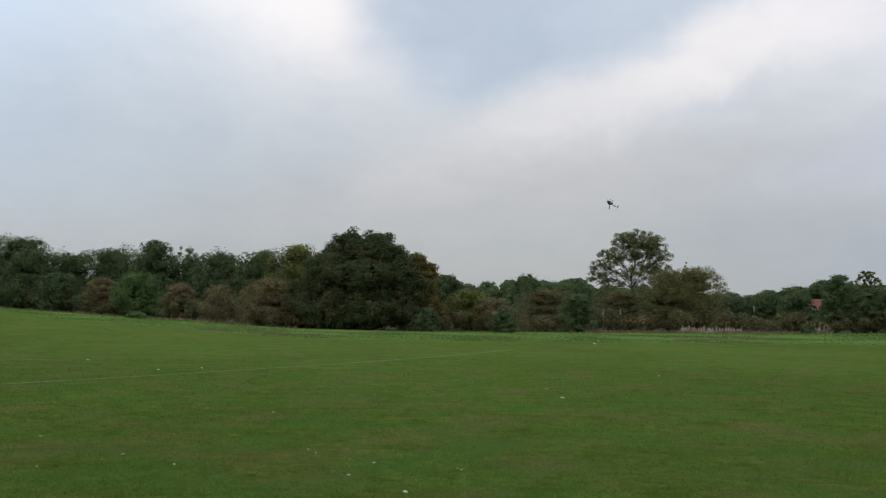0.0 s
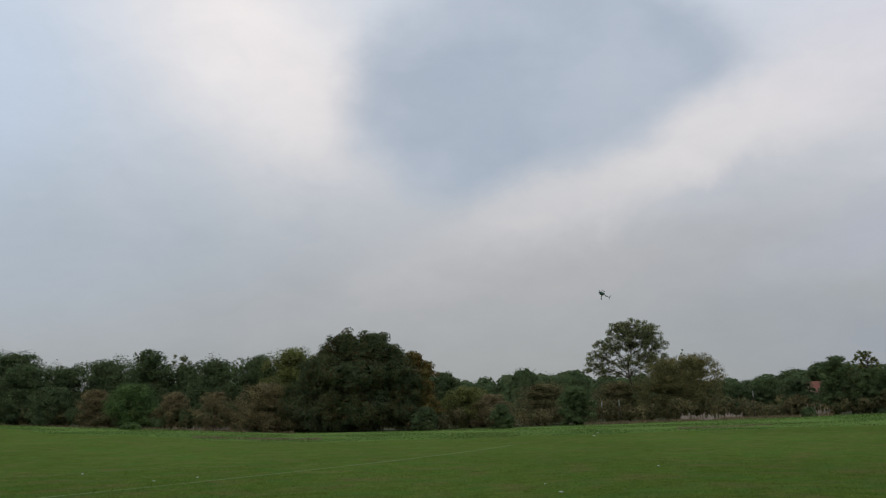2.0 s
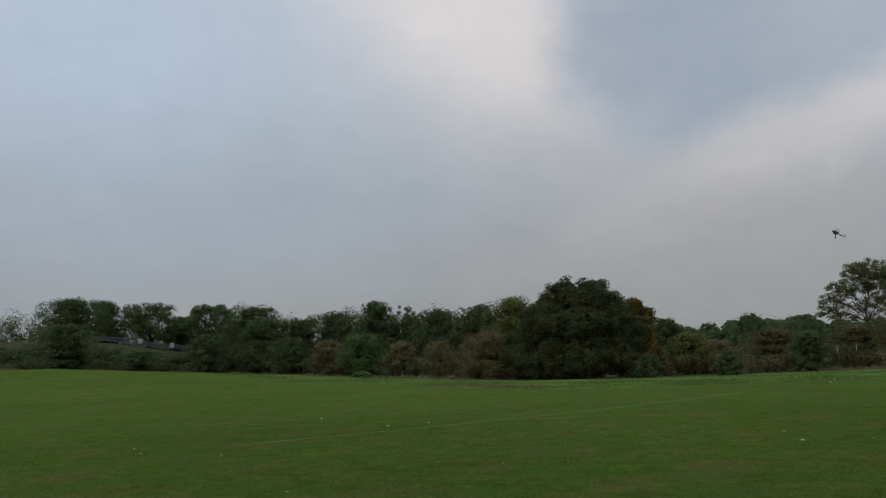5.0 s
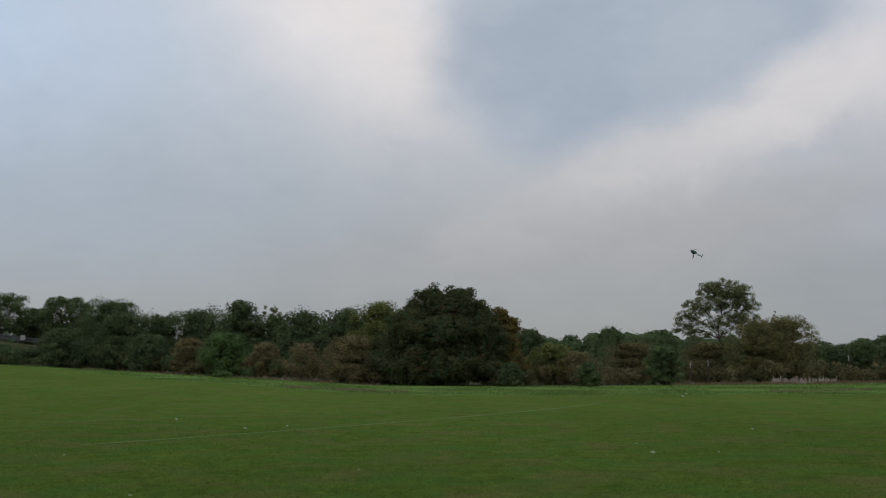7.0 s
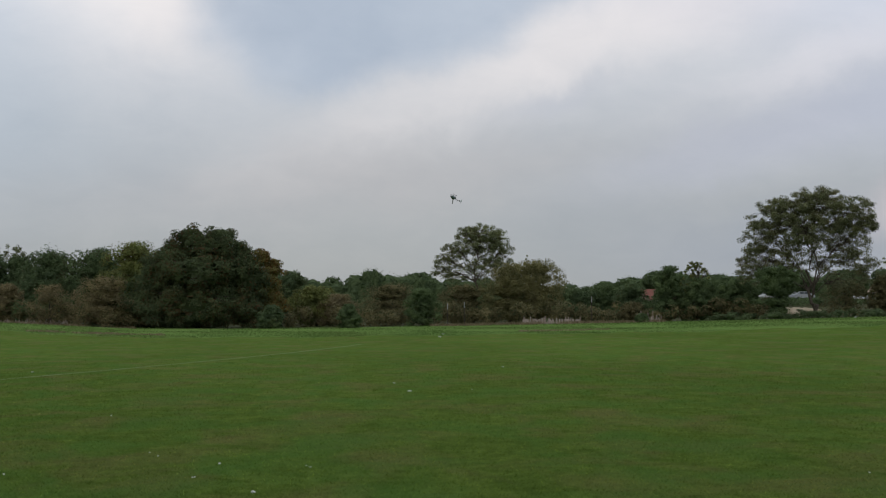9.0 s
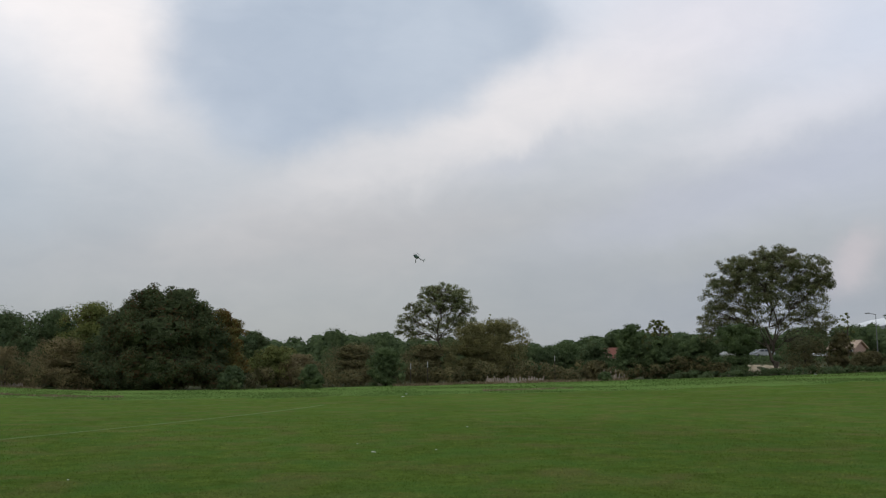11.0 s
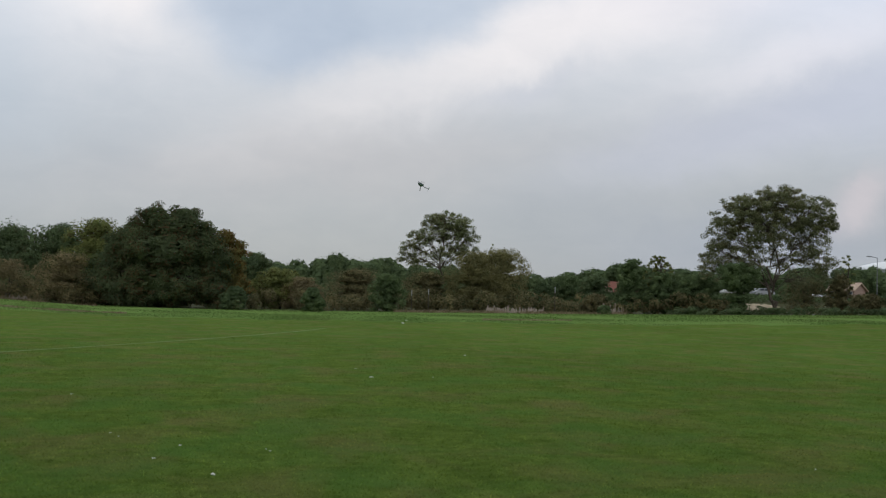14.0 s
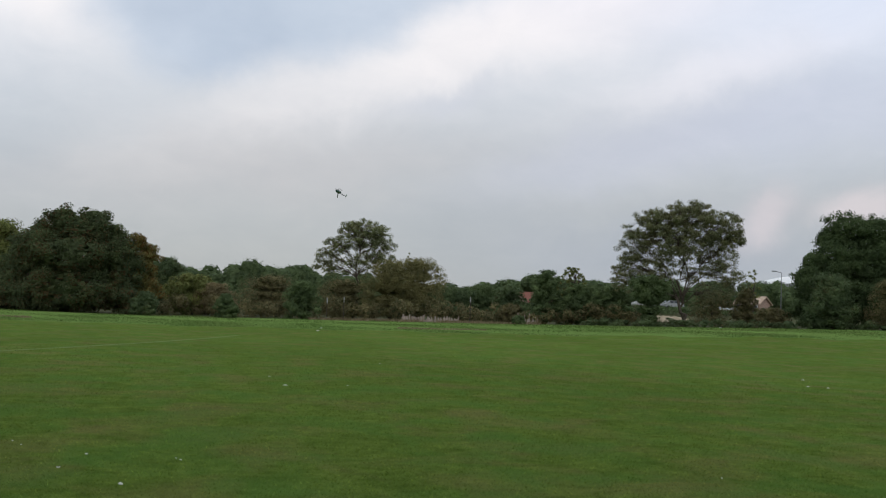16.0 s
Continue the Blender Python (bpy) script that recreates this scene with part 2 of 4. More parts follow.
LEAF = {
    "oak": leaf_material("oak_leaves", (0.020, 0.028, 0.016), (0.034, 0.043, 0.025), (0.058, 0.066, 0.036), (0.120, 0.075, 0.036), 0.14),
    "chestnut": leaf_material("turning_leaves", (0.035, 0.036, 0.016), (0.064, 0.058, 0.026), (0.100, 0.078, 0.034), (0.17, 0.082, 0.026), 0.27),
    "wood": leaf_material("woodland_leaves", (0.024, 0.036, 0.021), (0.039, 0.054, 0.031), (0.060, 0.078, 0.042), (0.09, 0.085, 0.04), 0.04),
    "olive": leaf_material("olive_leaves", (0.034, 0.040, 0.016), (0.066, 0.074, 0.030), (0.105, 0.108, 0.046), (0.10, 0.07, 0.03), 0.1),
    "brown": leaf_material("brown_scrub_leaves", (0.040, 0.037, 0.022), (0.068, 0.060, 0.036), (0.095, 0.084, 0.050), (0.05, 0.066, 0.028), 0.22),
    "green": leaf_material("shrub_leaves", (0.026, 0.042, 0.020), (0.042, 0.064, 0.028), (0.075, 0.110, 0.044)),
    "dark": leaf_material("dark_leaves", (0.024, 0.036, 0.020), (0.041, 0.057, 0.030), (0.064, 0.082, 0.043)),
    "airy": leaf_material("pale_leaves", (0.044, 0.052, 0.031), (0.072, 0.080, 0.048), (0.110, 0.118, 0.070), (0.12, 0.095, 0.05), 0.08),
    "ash": leaf_material("ash_leaves", (0.038, 0.044, 0.027), (0.064, 0.068, 0.042), (0.095, 0.098, 0.060), (0.12, 0.09, 0.045), 0.08),
    "willow": leaf_material("willow_leaves", (0.042, 0.041, 0.022), (0.072, 0.067, 0.036), (0.106, 0.098, 0.054)),
    "tan": leaf_material("tan_scrub_leaves", (0.055, 0.046, 0.030), (0.088, 0.072, 0.046), (0.120, 0.098, 0.064), (0.06, 0.074, 0.034), 0.15),
    "deep": leaf_material("deep_green_leaves", (0.018, 0.028, 0.016), (0.030, 0.043, 0.023), (0.046, 0.062, 0.032)),
    "far": leaf_material("far_leaves", (0.026, 0.038, 0.021), (0.036, 0.050, 0.027), (0.050, 0.065, 0.036)),
}
BARK = bark_material("bark", (0.045, 0.036, 0.028), (0.12, 0.10, 0.078))
PALE_BARK = bark_material("pale_bark", (0.075, 0.062, 0.048), (0.19, 0.165, 0.13))


def painted(name, col, rough=0.5, spec=0.4, metal=0.0, wear=0.12):
    lo, hi = tuple(c * (1 - wear) for c in col), tuple(min(1, c * (1 + wear)) for c in col)
    return material(name, lambda n, p: n.ramp(n.noise(p, 5.0, 5.0, 0.65), [(0.3, lo), (0.7, hi)]), rough, spec, metal)


# ---- ground ----
def smooth(a, b, x):
    t = np.clip((np.asarray(x, float) - a) / (b - a), 0, 1)
    return t * t * (3 - 2 * t)


EDGE_AZ = (-60, -45, -38, -30, -20, -10, 0, 8, 14, 20, 26, 33, 45, 60)
EDGE_Z = (0.6, 1.4, 1.22, 0.81, 0.36, 0.02, -0.20, -0.12, 0.42, 1.0, 1.75, 2.7, 2.8, 1.5)


def edge(az):
    """How far the trees stand, in the direction az (degrees, to the left)."""
    return 105 + 35 * smooth(8, 30, az)


def mown(az):
    """The part of that way to which the grass is mown."""
    return 0.64 + 0.08 * smooth(8, 20, az) + 0.2 * smooth(20, 27, az) + 0.06 * smooth(18, 36, -np.asarray(az, float))


def land(x, y):
    """The ground's height: a flat pitch, rising a little towards its edges, with a road bank beyond."""
    x, y = np.asarray(x, float), np.asarray(y, float)
    az, r = np.degrees(np.arctan2(-x, y)), np.hypot(x, y)
    f = r / edge(az)
    z = np.interp(az, EDGE_AZ, EDGE_Z) * smooth(0.3, 1.0, f)
    z = z + 2.6 * smooth(1.1, 1.9, f) * smooth(14, 22, -az)
    z = z + (3.1 + 1.3 * smooth(26, 31, az)) * smooth(1.04, 1.18, f) * smooth(20.5, 24.5, az)
    return z * smooth(75, 50, np.abs(az))


def mesh_object(name, verts, faces, mats, parent=None, label="", index=None, shade=False):
    """One mesh object from arrays of vertices and of equal faces (or a list of faces)."""
    me = bpy.data.meshes.new(name)
    if isinstance(faces, np.ndarray):
        k = faces.shape[1]
        me.vertices.add(len(verts)), me.loops.add(faces.size), me.polygons.add(len(faces))
        me.vertices.foreach_set("co", np.ascontiguousarray(verts, np.float32).ravel())
        me.loops.foreach_set("vertex_index", np.ascontiguousarray(faces, np.int32).ravel())
        me.polygons.foreach_set("loop_start", np.arange(0, faces.size, k, dtype=np.int32))
        me.update(calc_edges=True)
    else:
        me.from_pydata([tuple(v) for v in verts], [], faces)
    for m in mats if isinstance(mats, (list, tuple)) else [mats]:
        me.materials.append(m)
    if index is not None:
        me.polygons.foreach_set("material_index", np.asarray(index, np.int32))
    if shade:
        me.polygons.foreach_set("use_smooth", np.ones(len(me.polygons), bool))
    ob = new(name, me)
    if parent:
        ob.parent = parent
    if label:
        ob["label"] = label
    return ob


def part(name, bm, mat, parent=None, label=""):
    me = bpy.data.meshes.new(name)
    bm.to_mesh(me)
    bm.free()
    me.materials.append(mat)
    ob = new(name, me)
    ob.parent = parent
    if label:
        ob["label"] = label
    return ob


def build_ground():
    azs = np.concatenate([np.arange(-180, -60, 10), np.arange(-60, 60, 0.75), np.arange(60, 180, 10)])
    fr = [0.0, 0.02, 0.05, 0.09, 0.13, 0.18, 0.24, 0.30, 0.36, 0.42, 0.48, 0.54, 0.59]
    rings = [("m", f / 0.6) for f in fr[1:]] + [("m", 1.0)] + [("e", f) for f in (0.25, 0.5, 0.75, 1.0)] + [("o", f) for f in (1.04, 1.08, 1.12, 1.18, 1.3, 1.5, 1.7, 1.9, 2.4, 4, 8, 20, 45)]
    rows = [np.zeros((len(azs), 3))]
    for kind, f in rings:
        e, m = edge(azs), mown(azs)
        wob = 1 + 0.02 * np.sin(azs * 0.9) + 0.015 * np.sin(azs * 2.3 + 1)
        m = m * wob
        r = e * (m * f if kind == "m" else (m + (1 - m) * f if kind == "e" else f))
        x, y = -np.sin(np.radians(azs)) * r, np.cos(np.radians(azs)) * r
        rows.append(np.stack([x, y, land(x, y)], 1))
    k, na = len(rows), len(azs)
    i, j = np.meshgrid(np.arange(k - 1), np.arange(na), indexing="ij")
    a, b = i * na + j, i * na + (j + 1) % na
    faces = np.stack([a, a + na, b + na, b], -1).reshape(-1, 4)
    nm = len(fr)
    idx = np.where(i < nm, 0, np.where(i < nm + 4, 1, 2)).ravel()
    ground = mesh_object("ground", np.concatenate(rows), faces, [MOWN, ROUGH, FLOOR], index=idx, shade=True)
    tagged(ground, "mown green playing field with a rough grass margin", "ground", kind="structure")


build_ground()


def blades(rng, x, y, height, width, lean):
    """Single upright grass blades, one triangle each."""
    n = len(x)
    z = land(x, y)
    a = rng.uniform(0, 2 * np.pi, n)
    h = height * rng.uniform(0.5, 1.3, n)
    dx, dy = np.cos(a) * width / 2, np.sin(a) * width / 2
    la = rng.uniform(0, 2 * np.pi, n)
    tip = np.stack([x + np.cos(la) * lean * h, y + np.sin(la) * lean * h, z + h], 1)
    v = np.stack([np.stack([x - dx, y - dy, z - 0.01], 1), np.stack([x + dx, y + dy, z - 0.01], 1), tip], 1).reshape(-1, 3)
    return v, np.arange(3 * n).reshape(-1, 3)


def build_grass():
    rng = np.random.default_rng(3)
    n = 330000
    az = rng.uniform(-47, 37, n)
    r = 7.0 * (42 / 7.0) ** rng.random(n)
    x, y = -np.sin(np.radians(az)) * r, np.cos(np.radians(az)) * r
    keep = np.array([noise.noise((a * 0.9, b * 0.9, 0)) for a, b in zip(x[::10], y[::10])]).repeat(10)[:n] > rng.uniform(-0.9, 0.5, n)
    keep &= rng.random(n) < smooth(44, 14, r)
    x, y, r = x[keep], y[keep], r[keep]
    v, f = blades(rng, x, y, 0.019 + 0.0004 * r, 0.006 + 0.0008 * r, 1.7)
    tagged(mesh_object("mown_turf", v, f, BLADE), "short green blades of mown turf", "grass", kind="stuff")
    n = 90000
    az = rng.uniform(-47, 40, n)
    m = mown(az) * (1 + 0.02 * np.sin(az * 0.9) + 0.015 * np.sin(az * 2.3 + 1))
    f = m + (1.03 - m) * rng.random(n) ** 1.15
    r = edge(az) * f
    x, y = -np.sin(np.radians(az)) * r, np.cos(np.radians(az)) * r
    tall = np.array([noise.noise((a * 0.16, b * 0.10, 3)) for a, b in zip(x, y)])
    keep = tall > rng.uniform(-0.8, 0.3, n) * 0.8
    x, y, tall = x[keep], y[keep], tall[keep]
    v, f = blades(rng, x, y, 0.04 + 0.10 * np.clip(tall + 0.3, 0, 1), 0.07, 1.3)
    tagged(mesh_object("rough_grass", v, f, LONG_BLADE), "long bright green grass along the unmown margin", "grass", kind="stuff")

    for az0, az1, f0, f1, n, high, label in ((-21, -8, 0.985, 1.03, 8000, 0.26, "dry tan stalks at the foot of the scrub"),
                                             (6.5, 13.5, 0.70, 0.735, 2200, 0.14, "dead brown grass along the mown border"),
                                             (-18, -13, 0.69, 0.74, 1500, 0.10, "dead brown grass along the mown border"),
                                             (8, 24, 0.985, 1.02, 4000, 0.24, "dry tan stalks along the wood")):
        az = rng.uniform(az0, az1, n)
        r = edge(az) * rng.uniform(f0, f1, n)
        x, y = -np.sin(np.radians(az)) * r, np.cos(np.radians(az)) * r
        keep = np.array([noise.noise((a * 0.35, b * 0.35, 7)) for a, b in zip(x, y)]) > -0.12
        v, f = blades(rng, x[keep], y[keep], high, 0.05, 0.5)
        tagged(mesh_object("dry_grass", v, f, DRY_BLADE), label, "grass", kind="stuff")


build_grass()


def chalk_line(ax, ay, bx, by, width, bow=0.0):
    """A worn line, drawn by hand and so not quite straight."""
    k = 60
    t = np.linspace(0, 1, k)
    d = np.array([by - ay, -(bx - ax)]) / math.hypot(bx - ax, by - ay)
    side = bow * 4 * t * (1 - t)
    x, y = ax + (bx - ax) * t + d[0] * side, ay + (by - ay) * t + d[1] * side
    d = d * width / 2
    v = np.concatenate([np.stack([x + s * d[0], y + s * d[1], land(x + s * d[0], y + s * d[1]) + 0.008], 1) for s in (1, -1)])
    f = np.array([[i, i + 1, i + k + 1, i + k] for i in range(k - 1)])
    tagged(mesh_object("pitch_line", v, f, CHALK), "faded white chalk line worn into the grass", "marking", kind="structure")


chalk_line(-9.6, 21.8, 3.7, 50.5, 0.22, 1.0)
chalk_line(-15.5, 29.8, -8.2, 36.6, 0.11)


# ---- trees ----
def leaf_cards(rng, lobes, n, size, shell=0.5, droop=0.0, ragged=0.16):
    """n folded leaf sprays in the shells of ellipsoid lobes (rows of centre and radii)."""
    lobes = np.asarray(lobes, float)
    share = np.prod(lobes[:, 3:], 1) ** (2 / 3)
    k = rng.choice(len(lobes), n, p=share / share.sum())
    tufts = rng.normal(size=(len(lobes), 16, 3))
    tufts /= np.linalg.norm(tufts, axis=2, keepdims=True)
    reach = rng.uniform(1 - 1.3 * ragged, 1 + 0.8 * ragged, (len(lobes), 16))
    j = rng.integers(16, size=n)
    d = tufts[k, j] + rng.normal(size=(n, 3)) * 0.32
    d /= np.linalg.norm(d, axis=1, keepdims=True)
    rad = (shell + (1 - shell) * rng.random(n) ** 0.7) * reach[k, j]
    c = lobes[k, :3] + d * lobes[k, 3:] * rad[:, None]
    return leaf_sprays(rng, c, d, size, droop)


def leaf_cores(rng, lobes, k, scale):
    """The close-set inner leaves of each lobe: k by k sprays on each of six sides, a little uneven."""
    g = np.linspace(-1, 1, k + 1)
    a, b = np.meshgrid(np.arange(k), np.arange(k), indexing="ij")
    corner = [np.stack([g[a + i].ravel(), g[b + j].ravel(), np.ones(k * k)], 1) for i, j in ((0, 0), (1, 0), (1, 1), (0, 1))]
    side = np.stack(corner, 1)
    cube = np.concatenate([np.roll(side * s, r, axis=2) for r in range(3) for s in (1, -1)])
    cube /= np.linalg.norm(cube, axis=2, keepdims=True)
    lobes = np.asarray(lobes, float)
    m = len(cube)
    v = np.repeat(cube[None], len(lobes), 0) * (scale + 0.09 * rng.normal(size=(len(lobes), m, 4, 1)).clip(-1.5, 1.5))
    return (v * lobes[:, None, None, 3:6] * 1.04 + lobes[:, None, None, :3]).reshape(-1, 4, 3)


def leaf_sprays(rng, c, d, size, droop=0.0):
    """Folded sprays at the places c, facing about the directions d."""
    n = len(c)
    nrm = d * 1.0 + rng.normal(size=(n, 3)) * 0.30 + np.array([0, 0, 0.30])
    nrm /= np.linalg.norm(nrm, axis=1, keepdims=True)
    t = np.cross(nrm, rng.normal(size=(n, 3)))
    t[:, 2] -= droop
    t /= np.linalg.norm(t, axis=1, keepdims=True)
    b = np.cross(nrm, t)
    s = size * rng.uniform(0.55, 1.35, n)[:, None]
    fold = nrm * s * 0.18
    v = np.stack([c - t * s * 0.5, c + b * s * 0.32 - fold, c + t * s * 0.5, c - b * s * 0.32 - fold], 1)
    return v


def card_mesh(name, v, mat, parent=None, label=""):
    v = v.reshape(-1, 3)
    return mesh_object(name, v, np.arange(len(v)).reshape(-1, 4), mat, parent, label)


def tube(paths, sides=6):
    """Tapered round branches: each path is rows of x, y, z, radius."""
    vs, fs, base = [], [], 0
    for p in paths:
        p = np.asarray(p, float)
        k = len(p)
        dirs = np.gradient(p[:, :3], axis=0)
        dirs /= np.linalg.norm(dirs, axis=1, keepdims=True) + 1e-9
        side = np.cross(dirs, np.array([0.31, 0.9, 0.13]))
        side /= np.linalg.norm(side, axis=1, keepdims=True) + 1e-9
        up = np.cross(dirs, side)
        a = np.linspace(0, 2 * np.pi, sides, endpoint=False)
        ring = p[:, None, :3] + p[:, None, 3:4] * (np.cos(a)[None, :, None] * side[:, None] + np.sin(a)[None, :, None] * up[:, None])
        vs.append(ring.reshape(-1, 3))
        i, j = np.meshgrid(np.arange(k - 1), np.arange(sides), indexing="ij")
        q = base + i * sides + j
        r = base + i * sides + (j + 1) % sides
        fs.append(np.stack([q, r, r + sides, q + sides], -1).reshape(-1, 4))
        base += k * sides
    return np.concatenate(vs), np.concatenate(fs)


def bough(rng, a, b, r0, r1, sag=0.12, k=7):
    """A crooked branch from a to b."""
    a, b = np.asarray(a, float), np.asarray(b, float)
    t = np.linspace(0, 1, k)[:, None]
    length = np.linalg.norm(b - a)
    p = a + (b - a) * t
    p[:, 2] += (np.sin(t[:, 0] * np.pi) * sag * length)
    p[1:-1] += rng.normal(size=(k - 2, 3)) * 0.035 * length
    return np.concatenate([p, r0 + (r1 - r0) * t ** 0.8], 1)


PROFILE = {
    "dome": lambda f: np.sqrt(np.clip(1 - np.clip((f - 0.18) / 0.85, 0, 1) ** 2.2, 0.02, 1)) * (0.86 + 0.14 * np.clip(f / 0.3, 0, 1)),
    "half": lambda f: np.sqrt(np.clip(1 - np.clip(f, 0, 1) ** 2.1, 0.04, 1)),
    "round": lambda f: np.sqrt(np.clip(1 - ((f - 0.5) / 0.56) ** 2, 0.05, 1)),
    "spread": lambda f: np.sqrt(np.clip(1 - (np.clip(f - 0.58, 0, 1) / 0.45) ** 2.4, 0.04, 1)) * (0.80 + 0.20 * np.clip(f / 0.5, 0, 1)),
    "cone": lambda f: np.clip(1.02 - f * 0.85, 0.1, 1) * (0.6 + 0.4 * np.clip(f / 0.2, 0, 1)),
    "open": lambda f: np.where(f < 0.25, 0.8 + 0.8 * f, 1.0 - 0.85 * np.clip(f - 0.25, 0, 1) ** 1.1),
}


def crown_lobes(rng, w, h, low, n, shape, size, depth=1.0):
    rows = []
    prof = PROFILE[shape]
    for i in range(n):
        f = (i + rng.random()) / n
        f = f ** 0.85
        r = w * size * rng.uniform(0.7, 1.25) * (0.6 + 0.4 * float(prof(np.array(f))))
        reach = max(float(prof(np.array(f))) * w / 2 - r * 0.8, 0.05)
        a = i * 2.39996 + rng.uniform(-0.5, 0.5)
        rr = reach * (1.0 if rng.random() < 0.7 else rng.uniform(0.2, 0.8))
        z = low * h + f * h * (1 - low)
        z = min(max(z, low * h + r * 0.5), h - r * 0.62)
        rows.append((math.cos(a) * rr, math.sin(a) * rr * depth, z, r, r * depth, r * rng.uniform(0.62, 0.9)))
    return np.array(rows)


def fit_lobes(rows, w, h):
    """Scale lobes so that the crown is as wide and as high as asked."""
    half = max((rows[:, 0] + rows[:, 3]).max() - (rows[:, 0] - rows[:, 3]).min(), 0.1)
    s = w / half
    rows[:, 0] = (rows[:, 0] - ((rows[:, 0] + rows[:, 3]).max() + (rows[:, 0] - rows[:, 3]).min()) / 2) * s
    rows[:, 3] *= s
    top = (rows[:, 2] + rows[:, 5]).max()
    rows[:, 2] *= h / top
    rows[:, 5] *= h / top
    return rows


BOUGH_KIND = {"oak": ("oak", BARK), "chestnut": ("chestnut", BARK), "lime": ("airy", BARK), "ash": ("ash", BARK), "rtree": ("deep", BARK)}
KIND = {
    # leaf, shape, crown's foot, lobes, lobe size, leaves, leaf size, shell, bark, category
    "wood": ("wood", "dome", 0.06, 52, 0.13, 13000, 0.23, 0.5, BARK, "tree"),
    "gnarled": ("dark", "round", 0.20, 30, 0.14, 10500, 0.25, 0.5, BARK, "tree"),
    "airy": ("airy", "round", 0.30, 30, 0.13, 2600, 0.22, 0.3, PALE_BARK, "tree"),
    "olive": ("olive", "dome", 0.05, 44, 0.15, 12000, 0.22, 0.45, BARK, "tree"),
    "willow": ("willow", "dome", 0.04, 60, 0.13, 19000, 0.15, 0.4, BARK, "tree"),
    "brown": ("brown", "dome", 0.02, 46, 0.15, 14000, 0.14, 0.4, BARK, "bush"),
    "tan": ("tan", "dome", 0.02, 46, 0.15, 14000, 0.14, 0.4, BARK, "bush"),
    "shrub": ("wood", "dome", 0.02, 34, 0.17, 8500, 0.21, 0.45, BARK, "bush"),
    "shrubgreen": ("green", "dome", 0.02, 36, 0.17, 9500, 0.20, 0.45, BARK, "bush"),
    "shrubdark": ("dark", "dome", 0.02, 34, 0.17, 9000, 0.19, 0.45, BARK, "bush"),
    "shrubround": ("dark", "round", 0.45, 34, 0.17, 9000, 0.19, 0.45, BARK, "bush"),
    "dark": ("dark", "dome", 0.02, 42, 0.15, 11000, 0.20, 0.45, BARK, "tree"),
    "sparse": ("olive", "open", 0.45, 60, 0.075, 2600, 0.16, 0.0, BARK, "tree"),
    "spindly": ("olive", "open", 0.40, 16, 0.16, 420, 0.24, 0.2, BARK, "tree"),
    "rtree": ("deep", "half", 0.02, 90, 0.10, 22000, 0.24, 0.45, BARK, "tree"),
}
OPEN = ("airy", "sparse", "spindly", "gnarled")
SEED = [10]


def tree(kind, x, y, w, h, label, leaves=1.0, group="", seed=0):
    """A tree or bush as an Empty at its foot, with trunk, limbs and crown."""
    leaf, shape, low, count, size, n, card, shell, bark, category = KIND[kind]
    SEED[0] += 1
    rng = np.random.default_rng(seed or SEED[0])
    root = new("tree" if category == "tree" else "bush")
    root.location = (x, y, float(land(x, y)) - 0.05)
    lobes = fit_lobes(crown_lobes(rng, w, h, low, count, shape, size, 0.85), w, h)
    if kind not in OPEN:
        for f in (0.15, 0.32, 0.5, 0.68, 0.82):
            r = w * 0.33 * float(PROFILE[shape](np.array(f)))
            lobes = np.vstack([lobes, (0, 0, h * f, r, r * 0.85, h * 0.13)])
    open_kind = kind in OPEN
    sprays = leaf_cards(rng, lobes, int(n * leaves), card, shell, 0.6 if kind == "willow" else 0.0)
    if not open_kind and leaves > 0.7:
        sprays = np.concatenate([sprays, leaf_cores(rng, lobes[count:], 8, 0.62)])
    card_mesh("crown", sprays, LEAF[leaf], root)
    r0 = (0.026 if open_kind else 0.022) * h + 0.03
    fork = h * max(low * 0.8, 0.16)
    lean = rng.normal(size=2) * 0.02 * h
    trunk_top = np.array([lean[0] * 1.5, lean[1] * 1.5, h * (0.72 if open_kind else 0.6)])
    v, f = tube([bough(rng, (0, 0, -0.1), trunk_top, r0 * 1.25, r0 * 0.25, 0.0, 9)], 8)
    mesh_object("trunk", v, f, bark, root, shade=True)
    order = np.argsort(lobes[:count, 2])
    limbs = 6 if open_kind else 4
    step = max(len(order) // limbs, 1)
    for i in range(limbs):
        group_lobes = lobes[order[i * step:(i + 1) * step]]
        if not len(group_lobes):
            continue
        far = group_lobes[np.argmax(np.hypot(group_lobes[:, 0], group_lobes[:, 1]))]
        s = min(max((far[2] / h - 0.35), 0.0), 0.7)
        start = np.array([lean[0] * 0.6, lean[1] * 0.6, fork]) * (1 - s) + trunk_top * s
        start[2] = min(start[2], far[2] * 0.85, max(far[2] - 0.8 * math.hypot(far[0], far[1]), h * 0.12))
        rl = r0 * (0.48 - 0.3 * s)
        paths = [bough(rng, start, far[:3], rl, rl * 0.22)]
        if open_kind:
            main = paths[0]
            for lobe in group_lobes:
                at = main[rng.integers(2, 6)]
                paths.append(bough(rng, at[:3], lobe[:3], at[3] * 0.55, 0.012, 0.05, 5))
                for _ in range(3):
                    tip = lobe[:3] + rng.normal(size=3) * lobe[3:] * 0.6
                    paths.append(bough(rng, paths[-1][3, :3] if len(paths) < 3 else lobe[:3], tip, 0.022, 0.008, 0.0, 4))
        v, f = tube(paths, 5)
        mesh_object("limb", v, f, bark, root, shade=True)
    return tagged(root, label, category, group)


